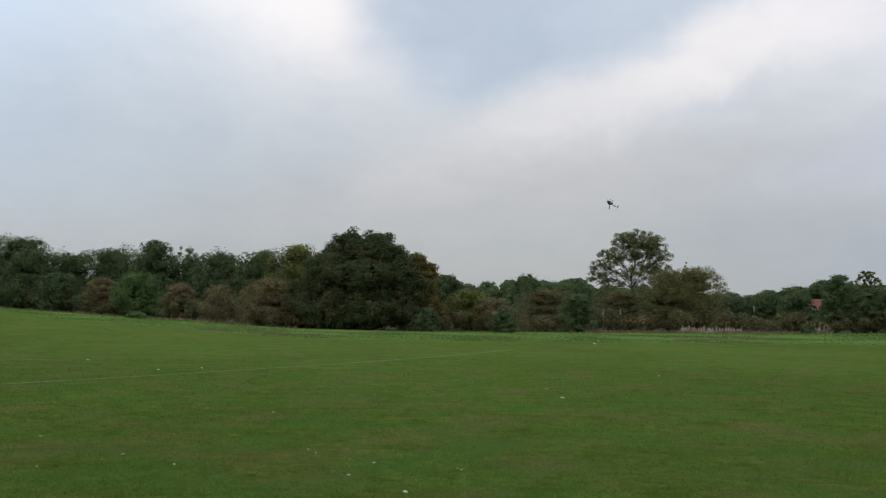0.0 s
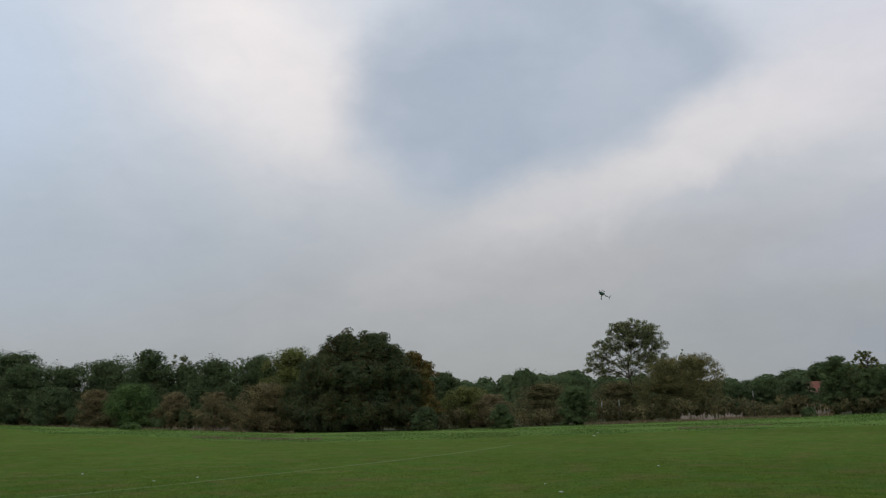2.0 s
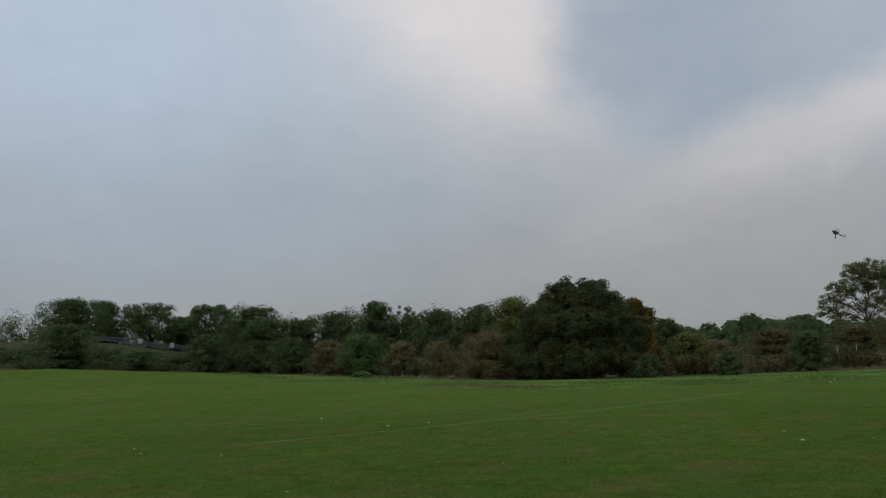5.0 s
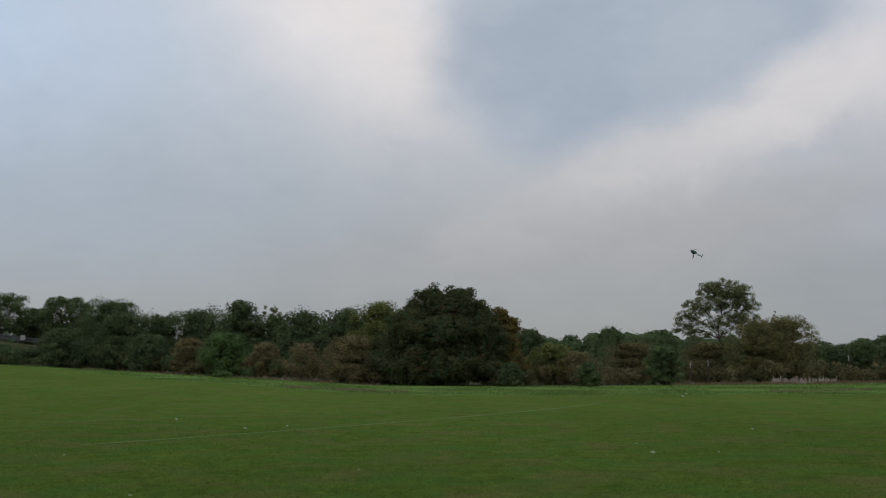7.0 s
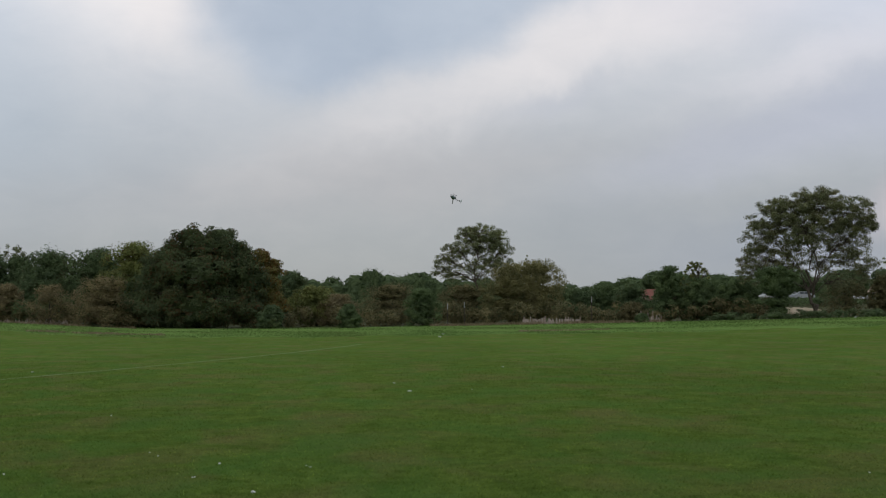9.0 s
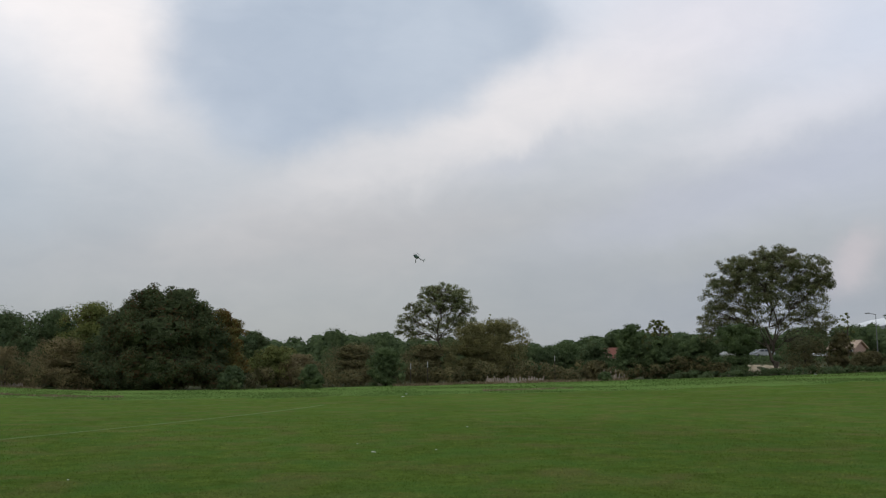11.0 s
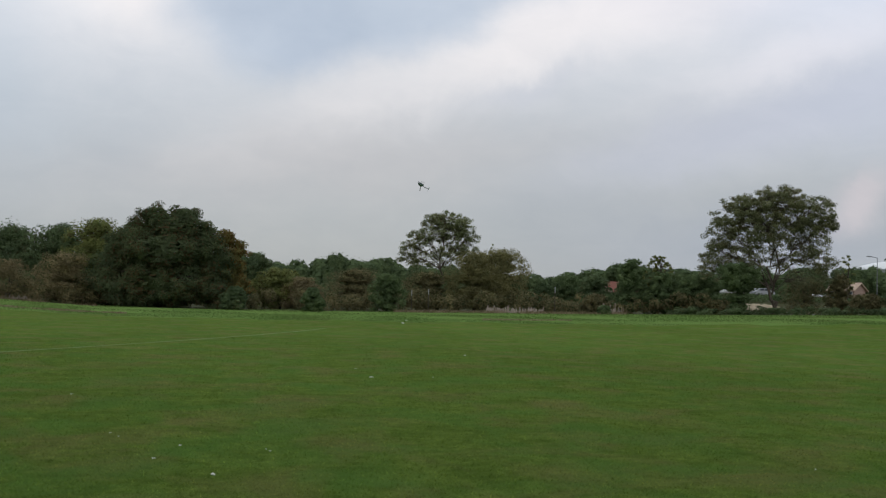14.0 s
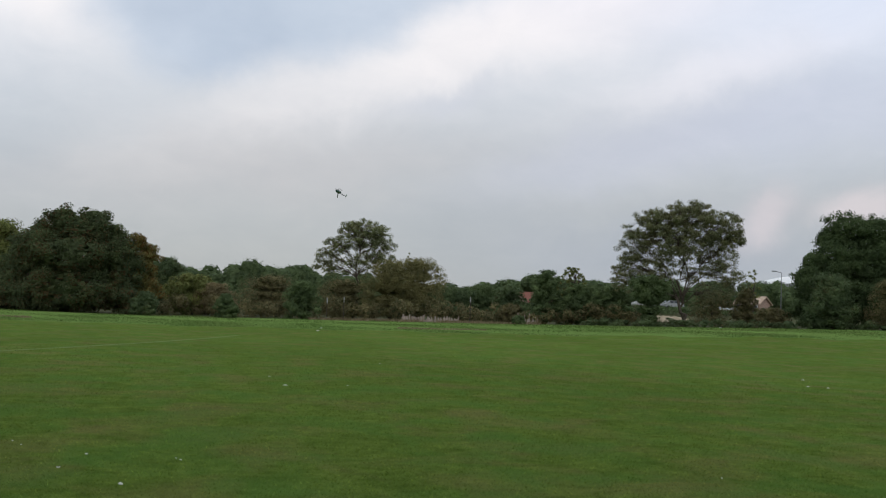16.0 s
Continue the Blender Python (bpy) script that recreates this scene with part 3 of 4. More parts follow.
def bough_tree(kind, x, y, masses, n, card, label, clump=0.55, stems=1, r0=0.3, fork=0.2, dense=False, seed=1):
    """A tree grown from its main boughs: each row is the offset across, the offset away, the height, the half width,
    the half height and the leafiness of the foliage that one bough carries."""
    leaf, bark = BOUGH_KIND[kind]
    rng = np.random.default_rng(seed)
    root = new("tree")
    root.matrix_world = pose(x, y, float(land(x, y)) - 0.05, 0, 0, -math.degrees(math.atan2(x, y)))
    top = max(m[2] for m in masses)
    lobes, weight, branches = [], [], []
    spines = []
    for i in range(stems):
        a = rng.uniform(0, 6.28)
        foot = (0.25 * (i - (stems - 1) / 2), 0, -0.15)
        head = (0.5 * (i - (stems - 1) / 2) + math.cos(a) * 0.3, math.sin(a) * 0.3, top * 0.8)
        spines.append(bough(rng, foot, head, r0 * (1.15 if i == 0 else 0.8), r0 * 0.14, 0.0, 11))
    v, f = tube(spines, 9)
    mesh_object("trunk", v, f, bark, root, shade=True)
    for dx, dy, z, rx, rz, leafy in masses:
        k = max(int((11 if dense else 15) * (rx * rx * rz) ** (2 / 3) / clump ** 2 * 0.16), 5)
        d = rng.normal(size=(k, 3))
        d /= np.linalg.norm(d, axis=1, keepdims=True)
        d *= (rng.uniform(0.78, 1.0, k) if dense else rng.uniform(0.05, 1.0, k) ** 0.4)[:, None]
        ry = rx * 0.85
        c = np.array([dx, dy, z]) + d * np.array([rx, ry, rz])
        r = clump * rng.uniform(0.65, 1.35, k)
        lobes.append(np.column_stack([c, r * 1.1, r * 1.1, r * 0.72]))
        weight.append(r ** 2 * leafy)
        spine = spines[rng.integers(stems)]
        at = min(max(fork * top, z - 1.0 * math.hypot(dx, dy) - 0.8), top * 0.7)
        root_at = spine[np.argmin(np.abs(spine[:, 2] - at))]
        thick = max(r0 * 0.30 * min(rx / 2.2, 1.3), 0.05)
        limb = bough(rng, root_at[:3], (dx, dy, z + rz * 0.3), thick, 0.03, 0.10, 8)
        paths = [limb]
        for q in (c[rng.random(k) > (0.75 if dense else 0.25)]):
            a = limb[rng.integers(3, 8)]
            paths.append(bough(rng, a[:3], q, min(a[3] * 0.6, 0.05), 0.012, 0.05, 5))
        branches.append(paths)
    lobes, weight = np.concatenate(lobes), np.concatenate(weight)
    count = len(lobes)
    if dense:
        for dx, dy, z, rx, rz, leafy in masses:
            lobes = np.vstack([lobes, (dx, dy, z, rx * 0.82, rx * 0.7, rz * 0.82)])
    pick = rng.choice(count, n, p=weight / weight.sum())
    d = rng.normal(size=(n, 3))
    d *= np.minimum(1, 1.9 / np.linalg.norm(d, axis=1, keepdims=True))
    unit = d / np.linalg.norm(d, axis=1, keepdims=True)
    centre = lobes[pick, :3] + d * lobes[pick, 3:] * 0.58
    sprays = leaf_sprays(rng, centre, unit, card)
    if dense:
        sprays = np.concatenate([sprays, leaf_cards(rng, lobes[count:], n // 3, card, 0.85), leaf_cores(rng, lobes[count:], 10, 0.74)])
    card_mesh("crown", sprays, LEAF[leaf], root)
    for paths in branches:
        v, f = tube(paths, 5)
        mesh_object("limb", v, f, bark, root, shade=True)
    return tagged(root, label, "tree")


OAKWOOD = "dense dark green woodland tree behind the field edge"
BROWN = "brownish autumn scrub bush at the field edge"
GREEN = "leafy green bush at the field edge"
# the wooded edge, from the road bank on
tree("wood", -92.9, 148.3, 15.0, 7.8, "dark green tree standing above the road bank", group="bank trees")
tree("wood", -91.9, 157.1, 9.1, 8.0, "dark green tree standing above the road bank", group="bank trees")
tree("gnarled", -82.0, 153.6, 11.7, 8.0, "gnarled dark tree with sky showing through its crown", 1.3)
tree("wood", -79.3, 160.1, 7.8, 6.6, "dark green tree standing above the road bank", group="bank trees")
tree("gnarled", -65.0, 141.0, 8.6, 7.6, "gnarled dark oak with gaps in its crown", 1.2)
tree("wood", -56.1, 135.2, 11.8, 9.0, OAKWOOD, group="woodland trees")
tree("shrub", -78.5, 124.3, 12.1, 6.6, "dark green thicket below the road bank")
tree("shrub", -68.5, 126.3, 9.2, 3.0, "low green bush below the road bank")
tree("shrub", -59.2, 126.4, 6.9, 5.3, GREEN, group="edge bushes")
tree("wood", -51.8, 128.0, 8.6, 7.8, OAKWOOD, group="woodland trees")
tree("wood", -47.8, 131.4, 9.4, 8.1, OAKWOOD, group="woodland trees")
tree("wood", -42.5, 131.2, 12.2, 8.9, OAKWOOD, group="woodland trees")
tree("wood", -35.0, 123.9, 7.2, 9.6, OAKWOOD, group="woodland trees")
tree("airy", -33.0, 130.4, 4.6, 9.4, "thin pale tree with half-bare top twigs")
tree("wood", -31.0, 126.0, 7.2, 8.0, OAKWOOD, group="woodland trees")
tree("wood", -26.5, 121.9, 9.5, 8.6, OAKWOOD, group="woodland trees")
tree("wood", -21.1, 119.8, 10.0, 9.0, OAKWOOD, group="woodland trees")
tree("olive", -16.2, 114.4, 9.4, 9.7, "olive green tree leaning into the old oak")
tree("tan", -40.0, 119.6, 5.1, 4.6, BROWN, group="scrub bushes")
tree("shrubgreen", -34.3, 115.3, 7.8, 5.3, GREEN, group="edge bushes")
tree("shrub", -46.4, 123.0, 7.4, 4.9, "dark green bush at the field edge", group="edge bushes")
tree("tan", -29.0, 113.0, 5.1, 4.3, BROWN, group="scrub bushes")
tree("tan", -23.9, 109.2, 5.3, 4.3, "brown half-bare bush with many upright stems", 0.6)
tree("tan", -18.4, 108.2, 7.8, 5.5, "wide brown scrub bush beside the oak", group="scrub bushes")
tree("shrub", -14.4, 111.5, 6.0, 6.3, "dark green bush under the old oak", group="edge bushes")
tree("wood", -12.6, 116.5, 7.2, 9.3, OAKWOOD, group="woodland trees")
bough_tree("oak", -8.5, 108.2, [
    (-1.3, 0, 9.5, 1.9, 1.2, 1), (1.6, 0.3, 9.5, 1.9, 1.2, 1), (0.1, 0.4, 8.3, 4.0, 1.7, 1), (3.6, 0, 7.7, 1.5, 1.3, 1), (-3.2, 0, 7.9, 1.6, 1.3, 1), (2.7, 0.4, 6.8, 2.8, 2.2, 1),
    (-0.6, -0.3, 5.8, 5.4, 2.7, 1), (-4.9, 0, 5.7, 1.8, 1.9, 1), (-6.0, 0.2, 2.5, 1.9, 2.4, 1), (-1.0, -0.4, 2.3, 5.8, 2.5, 1), (4.6, -0.2, 5.0, 2.2, 2.5, 1), (4.6, -0.6, 2.0, 2.3, 2.2, 1),
], 42000, 0.21, "large round dark oak with browning leaves", clump=0.55, dense=True, r0=0.42, seed=3)
bough_tree("chestnut", -2.0, 109.0, [
    (-0.5, 0, 7.3, 1.1, 1.05, 1), (0.6, 0.2, 6.2, 1.05, 1.15, 1), (-0.9, 0.2, 5.6, 1.3, 1.4, 1), (0.1, 0, 4.5, 1.5, 1.5, 1), (0.9, -0.3, 2.4, 1.3, 1.4, 1), (-0.6, -0.4, 1.6, 1.6, 1.4, 1),
], 9000, 0.2, "rusty brown chestnut tree turning in autumn", clump=0.42, dense=True, r0=0.2, seed=4)
tree("shrub", -1.6, 104.6, 3.0, 2.5, "small dull green bush under the chestnut")
tree("wood", 0.5, 131.2, 6.6, 7.1, OAKWOOD, group="woodland trees")
tree("olive", 3.3, 115.4, 7.3, 4.8, "olive green bush among autumn scrub")
tree("tan", 5.7, 113.3, 5.3, 3.8, BROWN, group="scrub bushes")
tree("brown", 12.0, 117.0, 9.7, 5.1, "broad brown thicket in front of distant woods")
tree("shrubdark", 6.2, 101.7, 2.7, 2.5, "small dark lone bush standing in the grass")
tree("shrubdark", 14.2, 106.2, 4.7, 4.3, "round dark green bush at the field edge")
tree("brown", 19.9, 113.8, 8.3, 4.8, "grey brown thicket round the foot of a tall tree")
bough_tree("lime", 22.1, 118.7, [
    (0.9, 0, 10.7, 2.2, 1.2, 1.2), (-1.0, 0.3, 10.6, 1.3, 1.0, 1.1), (2.7, 0, 10.0, 1.4, 1.2, 1.15), (0.15, 0.3, 9.2, 2.9, 1.3, 1.0), (-2.3, -0.3, 8.7, 1.7, 1.1, 1.0),
    (3.5, 0.2, 8.3, 1.4, 1.2, 0.95), (-3.4, 0.2, 7.4, 1.5, 1.1, 0.95), (-3.8, 0, 6.2, 1.3, 0.8, 0.85), (-1.3, 0.4, 6.9, 1.8, 1.1, 0.6), (1.6, -0.4, 7.2, 1.9, 1.2, 0.85),
    (3.2, 0.2, 6.8, 1.3, 0.9, 0.8), (-2.3, 0, 5.6, 1.5, 0.7, 0.7), (0.4, 0.5, 5.6, 1.4, 0.8, 0.4),
], 23000, 0.165, "tall airy tree with pale leaves and open branches", clump=0.34, r0=0.17, fork=0.42, seed=5)
tree("willow", 25.0, 112.8, 8.0, 7.2, "dull olive willow with drooping twigs", group="willows")
tree("willow", 28.4, 114.1, 8.8, 7.5, "dull olive willow with a rounded top", group="willows")
tree("spindly", 29.3, 122.6, 1.4, 8.3, "thin spindly tree rising behind the willows")
tree("shrub", 32.6, 110.8, 5.1, 4.1, "dark green bush behind the paling fence", group="edge bushes")
tree("shrubdark", 35.6, 112.1, 5.6, 4.6, "dark green tree-like bush with dense leaves")
tree("shrub", 37.9, 108.6, 4.6, 4.5, "dark green bush in front of a distant house", group="edge bushes")
tree("brown", 36.6, 104.1, 3.7, 2.3, BROWN, group="scrub bushes")
tree("dark", 39.8, 102.8, 5.3, 6.0, "dark bushy tree with a ragged top")
tree("sparse", 43.2, 103.6, 4.0, 6.4, "half-bare small tree with sparse top leaves", 1.6)
tree("dark", 43.4, 102.4, 5.3, 4.6, "dark bush below a half-bare tree")
tree("dark", 46.8, 101.6, 6.0, 4.4, "dark green bush beside the big ash")
bough_tree("ash", 52.9, 96.6, [
    (0.2, 0, 11.7, 3.7, 1.7, 1.4), (-3.5, 0.4, 10.5, 2.9, 1.9, 1.35), (3.5, -0.3, 10.5, 2.6, 2.0, 1.3), (5.0, 0, 9.4, 1.3, 1.1, 1.2), (-4.9, 0, 8.2, 2.1, 2.0, 1.1),
    (-0.6, -0.6, 8.9, 3.8, 2.2, 1.2), (3.6, 0.5, 7.9, 2.4, 2.0, 0.9), (-5.2, 0.3, 6.1, 2.1, 1.7, 1.0), (-2.5, -0.3, 5.8, 2.3, 1.6, 0.8), (1.2, 0.4, 5.8, 2.1, 1.5, 0.55),
    (4.4, 0, 5.9, 1.8, 1.5, 0.75), (-6.1, 0, 4.5, 1.3, 1.3, 0.8), (5.0, 0.2, 4.5, 1.4, 1.2, 0.6), (-3.6, 0.2, 3.7, 1.6, 1.2, 0.6), (2.6, 0.2, 3.7, 1.6, 1.0, 0.4),
], 70000, 0.155, "big spreading ash with many upright branches", clump=0.38, stems=2, r0=0.19, fork=0.2, seed=21)
tree("shrubround", 48.5, 95.5, 5.0, 5.5, "rounded dark bush under the big ash")
tree("brown", 57.6, 98.6, 6.0, 4.2, "thin brown bush beside the big ash", 0.55)
tree("brown", 59.4, 95.0, 3.0, 4.3, "thin brown bush with a view to houses", 0.9)
tree("brown", 60.6, 91.6, 4.6, 2.3, "low brown bush in front of a bungalow", 0.8)
tree("spindly", 73.1, 115.3, 2.4, 7.0, "thin half-bare tree near a street lamp")
bough_tree("rtree", 66.0, 88.5, [
    (0.8, 0, 10.3, 2.4, 1.7, 1), (-1.2, 0.2, 9.2, 1.5, 1.3, 1), (3.2, 0, 10.0, 2.2, 1.7, 1), (0.0, -0.2, 7.6, 3.0, 2.5, 1), (-2.5, 0, 6.8, 1.5, 1.4, 1), (3.0, 0.3, 7.4, 3.0, 2.5, 1),
    (-3.1, 0, 4.9, 1.6, 1.9, 1), (-0.6, -0.2, 4.2, 3.6, 2.7, 1), (-1.6, 0, 1.8, 3.6, 2.0, 1), (3.0, 0.2, 3.5, 3.3, 3.3, 1),
], 34000, 0.21, "tall dense dark green tree with a knobbly outline", clump=0.55, dense=True, r0=0.34, seed=8)
tree("rtree", 72.6, 89.0, 9.6, 10.4, "tall dense dark green tree at the corner", group="corner trees")
tree("shrub", 62.4, 84.7, 6.4, 5.7, "dull green bush in front of the corner trees")
tree("brown", 67.0, 81.6, 6.2, 5.0, "reddish brown bush in front of the corner trees")
tree("shrubgreen", -30.9, 103.2, 2.2, 0.8, "small weedy bush growing in the rough grass")
tree("shrubdark", 35.3, 98.2, 1.6, 1.0, "low dark bramble clump beside a paling fence")


def belt(name, az0, az1, step, away, width, height, leaf, card, per, label, seed, category, vary=0.2):
    """An uncountable run of undergrowth or far crowns along the field's edge, as one mesh."""
    rng = np.random.default_rng(seed)
    rows = []
    for az in np.arange(az0, az1, step):
        a = az + rng.uniform(-0.5, 0.5) * step
        d = float(edge(a)) * away * rng.uniform(0.985, 1.03)
        x, y = -math.sin(radians(a)) * d, math.cos(radians(a)) * d
        z, h, w = float(land(x, y)), height(a) * rng.uniform(1 - vary, 1 + vary), width * rng.uniform(0.7, 1.3)
        for _ in range(6):
            rows.append((x + rng.normal() * w * 0.28, y + rng.normal() * w * 0.2, z + h * rng.uniform(0.2, 0.68), w * 0.32, w * 0.3, h * 0.32))
    v = leaf_cards(rng, rows, int(per * len(rows) / 6), card, 0.7, 0.0, 0.1)
    if name == "distant_woodland":
        v = np.concatenate([v, leaf_cores(rng, rows, 4, 0.74)])
    return tagged(card_mesh(name, v, LEAF[leaf], None), label, category, kind="stuff")


belt("undergrowth", -27, 22, 0.9, 1.05, 2.6, lambda a: 2.3, "brown", 0.22, 800, "tangled brown brambles under the trees", 5, "undergrowth")
belt("undergrowth", 6, 38, 0.9, 1.05, 3.2, lambda a: 3.0 - 1.5 * float(smooth(23, 26, a)), "dark", 0.26, 800, "dark tangled undergrowth below the wood", 6, "undergrowth")
belt("woodland_canopy", 6, 24.5, 0.8, 1.16, 6.0, lambda a: 8.3 - 3.0 * float(smooth(22, 30, a)), "wood", 0.26, 2300, "deep green canopy filling the wood behind the edge", 13, "woods")
belt("bank_undergrowth", 22, 38, 0.8, 1.33, 5.0, lambda a: 6.2, "dark", 0.26, 1300, "dark undergrowth between trees on the road bank", 14, "undergrowth")
belt("distant_hedgerow", -48, 40, 0.7, 1.5, 7.0, lambda a: 4.2 - 2.8 * float(smooth(13, 18, -a)), "far", 0.38, 450, "far dark hedgerow behind the field edge", 15, "hedge")
belt("hedge", -40, -23, 0.55, 1.0, 1.6, lambda a: 0.85, "wood", 0.15, 650, "low ragged hedge at the edge of the field", 7, "hedge")
belt("bank_scrub", 21, 38, 0.45, 1.1, 4.0, lambda a: 1.3, "wood", 0.26, 650, "low green scrub on the road bank", 8, "scrub")
belt("distant_woodland", -27, 26, 0.55, 2.2, 11.0, lambda a: 6.9 + 3.2 * float(smooth(-17, -9, a)) + 0.5 * math.sin(a * 0.8), "far", 0.34, 1150, "far wooded ridge in soft dark green", 9, "woods", 0.07)
belt("distant_woodland", -48, -26, 0.8, 3.4, 13.0, lambda a: 11.9, "far", 0.55, 1800, "far wooded hill behind the houses", 11, "woods", 0.07)
belt("distant_woodland", -7.3, -4.9, 1.1, 2.1, 5.5, lambda a: 11.2, "far", 0.3, 3000, "rounded far trees rising over the ridge", 12, "woods")


# ---- built things ----
def box(bm, cx, cy, cz, sx, sy, sz, turn=0.0, bevel=0.0):
    made = bmesh.ops.create_cube(bm, size=1.0, matrix=Matrix.Translation((cx, cy, cz)) @ Matrix.Rotation(turn, 4, "Z") @ Matrix.Diagonal((sx, sy, sz, 1)))
    if bevel:
        edges = list({e for v in made["verts"] for e in v.link_edges})
        bmesh.ops.bevel(bm, geom=edges, offset=bevel, segments=2, affect="EDGES")
    return bm


def solid(*boxes, **kw):
    bm = bmesh.new()
    for b in boxes:
        box(bm, *b, **kw)
    return bm


def rod(a, b, r0, r1, sides=8):
    a, b = Vector(a), Vector(b)
    bm = bmesh.new()
    m = Matrix.Translation((a + b) / 2) @ (b - a).to_track_quat("Z", "Y").to_matrix().to_4x4()
    bmesh.ops.create_cone(bm, cap_ends=True, segments=sides, radius1=r0, radius2=r1, depth=(b - a).length, matrix=m)
    return bm


def on_land(name, x, y, rz=0.0, lift=0.0):
    root = new(name)
    root.matrix_world = pose(x, y, float(land(x, y)) + lift, 0, 0, rz)
    return root


PALE_WOOD = material("weathered_paling", lambda n, p: n.mix(n.math("MULTIPLY", n.add("ShaderNodeObjectInfo").outputs["Random"], 0.7), n.ramp(n.noise(stretched(n, p, 20, 20, 3), 1.0, 4.0), [(0.3, (0.30, 0.25, 0.20)), (0.7, (0.52, 0.46, 0.39))]), (0.26, 0.19, 0.15, 1)), 0.9, 0.1)
WHITE = painted("white_paint", (0.78, 0.78, 0.76))
STEEL = painted("galvanised_steel", (0.15, 0.155, 0.16), 0.6, 0.4, 0.3)
GREY = painted("grey_paint", (0.30, 0.31, 0.32))
GREY_WHITE = painted("chalky_white_paint", (0.36, 0.36, 0.34))


def paling_fence(ax, ay, bx, by, high, gaps, seed, label):
    rng = np.random.default_rng(seed)
    length = math.hypot(bx - ax, by - ay)
    root = on_land("paling_fence", (ax + bx) / 2, (ay + by) / 2, math.degrees(math.atan2(by - ay, bx - ax)))
    shapes = []
    for k in range(4):
        bm = bmesh.new()
        box(bm, 0, 0, 0.42, 0.12, 0.022, 0.94, bevel=0.006)
        for v in bm.verts:
            if v.co.z > 0.8:
                v.co.x = v.co.x * 0.75 + 0.02 * (k - 1.5)
            v.co.x += 0.03 * (k - 1.5) * v.co.z
        me = bpy.data.meshes.new("paling")
        bm.to_mesh(me), bm.free()
        me.materials.append(PALE_WOOD)
        shapes.append(me)
    x = -length / 2
    while x < length / 2:
        if rng.random() > gaps:
            p = new("paling", shapes[rng.integers(4)])
            p.parent = root
            p.matrix_basis = pose(x, rng.normal() * 0.03, 0, rng.normal() * 4, rng.normal() * 9, rng.normal() * 8) @ Matrix.Diagonal((1, 1, high * rng.choice((0.75, 0.8, 0.85, 1.0, 1.25)) * rng.uniform(0.85, 1.15), 1))
        x += rng.uniform(0.08, 0.13)
    for z in (0.22,):
        part("rail", solid((0, 0.05, z * high, length, 0.035, 0.07), bevel=0.005), PALE_WOOD, root)
    return tagged(root, label, "fence")


paling_fence(24.7, 105.3, 30.7, 103.7, 0.62, 0.08, 1, "broken weathered pale wooden paling fence, uneven in height")
paling_fence(36.0, 101.6, 38.3, 100.7, 0.9, 0.15, 2, "short leaning pale paling fence beside dark brambles")
paling_fence(-29.2, 111.3, -22.0, 108.4, 0.42, 0.5, 3, "low broken grey paling fence half hidden in grass")


def marker_post(x, y, top):
    root = on_land("marker_post", x, y)
    h = top - root.location.z
    part("shaft", rod((0, 0, -0.2), (0, 0, h - 0.6), 0.04, 0.04), BARK, root)
    part("top", rod((0, 0, h - 0.6), (0, 0, h), 0.042, 0.04), GREY_WHITE, root, "white painted post top")
    tagged(root, "slim post with a white painted top in the scrub", "post", "marker posts")


marker_post(16.6, 104.9, 2.30)
marker_post(18.3, 104.5, 2.45)
marker_post(31.3, 102.2, 3.0)


BARRIER = painted("weathered_galvanised_steel", (0.085, 0.092, 0.10), 0.6, 0.4)


def crash_barrier():
    ax, ay, bx, by = -93.0, 143.2, -66.0, 148.0
    n = 12
    root = on_land("crash_barrier", (ax + bx) / 2, (ay + by) / 2)
    ox, oy, oz = root.location
    pts = [(ax + (bx - ax) * i / n, ay + (by - ay) * i / n) for i in range(n + 1)]
    pts = [(x - ox, y - oy, float(land(x, y)) - oz) for x, y in pts]
    for x, y, z in pts:
        part("post", solid((x, y, z + 0.5, 0.12, 0.12, 1.2)), BARRIER, root)
    for lift in (0.55, 0.95):
        for a, b in zip(pts, pts[1:]):
            bm = bmesh.new()
            d = Vector(b) - Vector(a)
            m = Matrix.Translation((Vector(a) + Vector(b)) / 2 + Vector((0, -0.09, lift))) @ d.to_track_quat("X", "Z").to_matrix().to_4x4() @ Matrix.Diagonal((d.length * 0.995, 0.06, 0.20, 1))
            bmesh.ops.create_cube(bm, size=1, matrix=m)
            part("rail", bm, BARRIER, root)
    tagged(root, "grey steel crash barrier along the road bank", "barrier")
    for x, y in ((-73.9, 145.6), (-78.8, 144.7)):
        s = on_land("road_sign", x, y)
        part("pole", rod((0, 0, 0), (0, 0, 1.32), 0.04, 0.04), BARRIER, s)
        part("plate", solid((0, -0.06, 0.95, 0.72, 0.03, 0.72), bevel=0.008), GREY_WHITE, s, "square white sign plate")
        part("bar", solid((0, -0.085, 0.95, 0.2, 0.01, 0.40)), GREY, s, "unreadable grey mark")
        tagged(s, "small square white road sign on a pole", "sign", "road signs")


crash_barrier()

RED_TILE = material("red_roof_tiles", lambda n, p: n.ramp(n.noise(p, 2.5, 4.0), [(0.3, (0.15, 0.062, 0.045)), (0.7, (0.23, 0.092, 0.065))]), 0.85, 0.15)
TAN_TILE = material("tan_roof_tiles", lambda n, p: n.ramp(n.noise(p, 2.5, 4.0), [(0.3, (0.36, 0.26, 0.19)), (0.7, (0.52, 0.40, 0.30))]), 0.85, 0.15)
BRICK = material("pale_brick", lambda n, p: n.ramp(n.noise(p, 6.0, 4.0), [(0.3, (0.30, 0.20, 0.16)), (0.7, (0.46, 0.33, 0.27))]), 0.9, 0.1)
GLASS = painted("window_glass", (0.05, 0.06, 0.07), 0.1, 0.5)


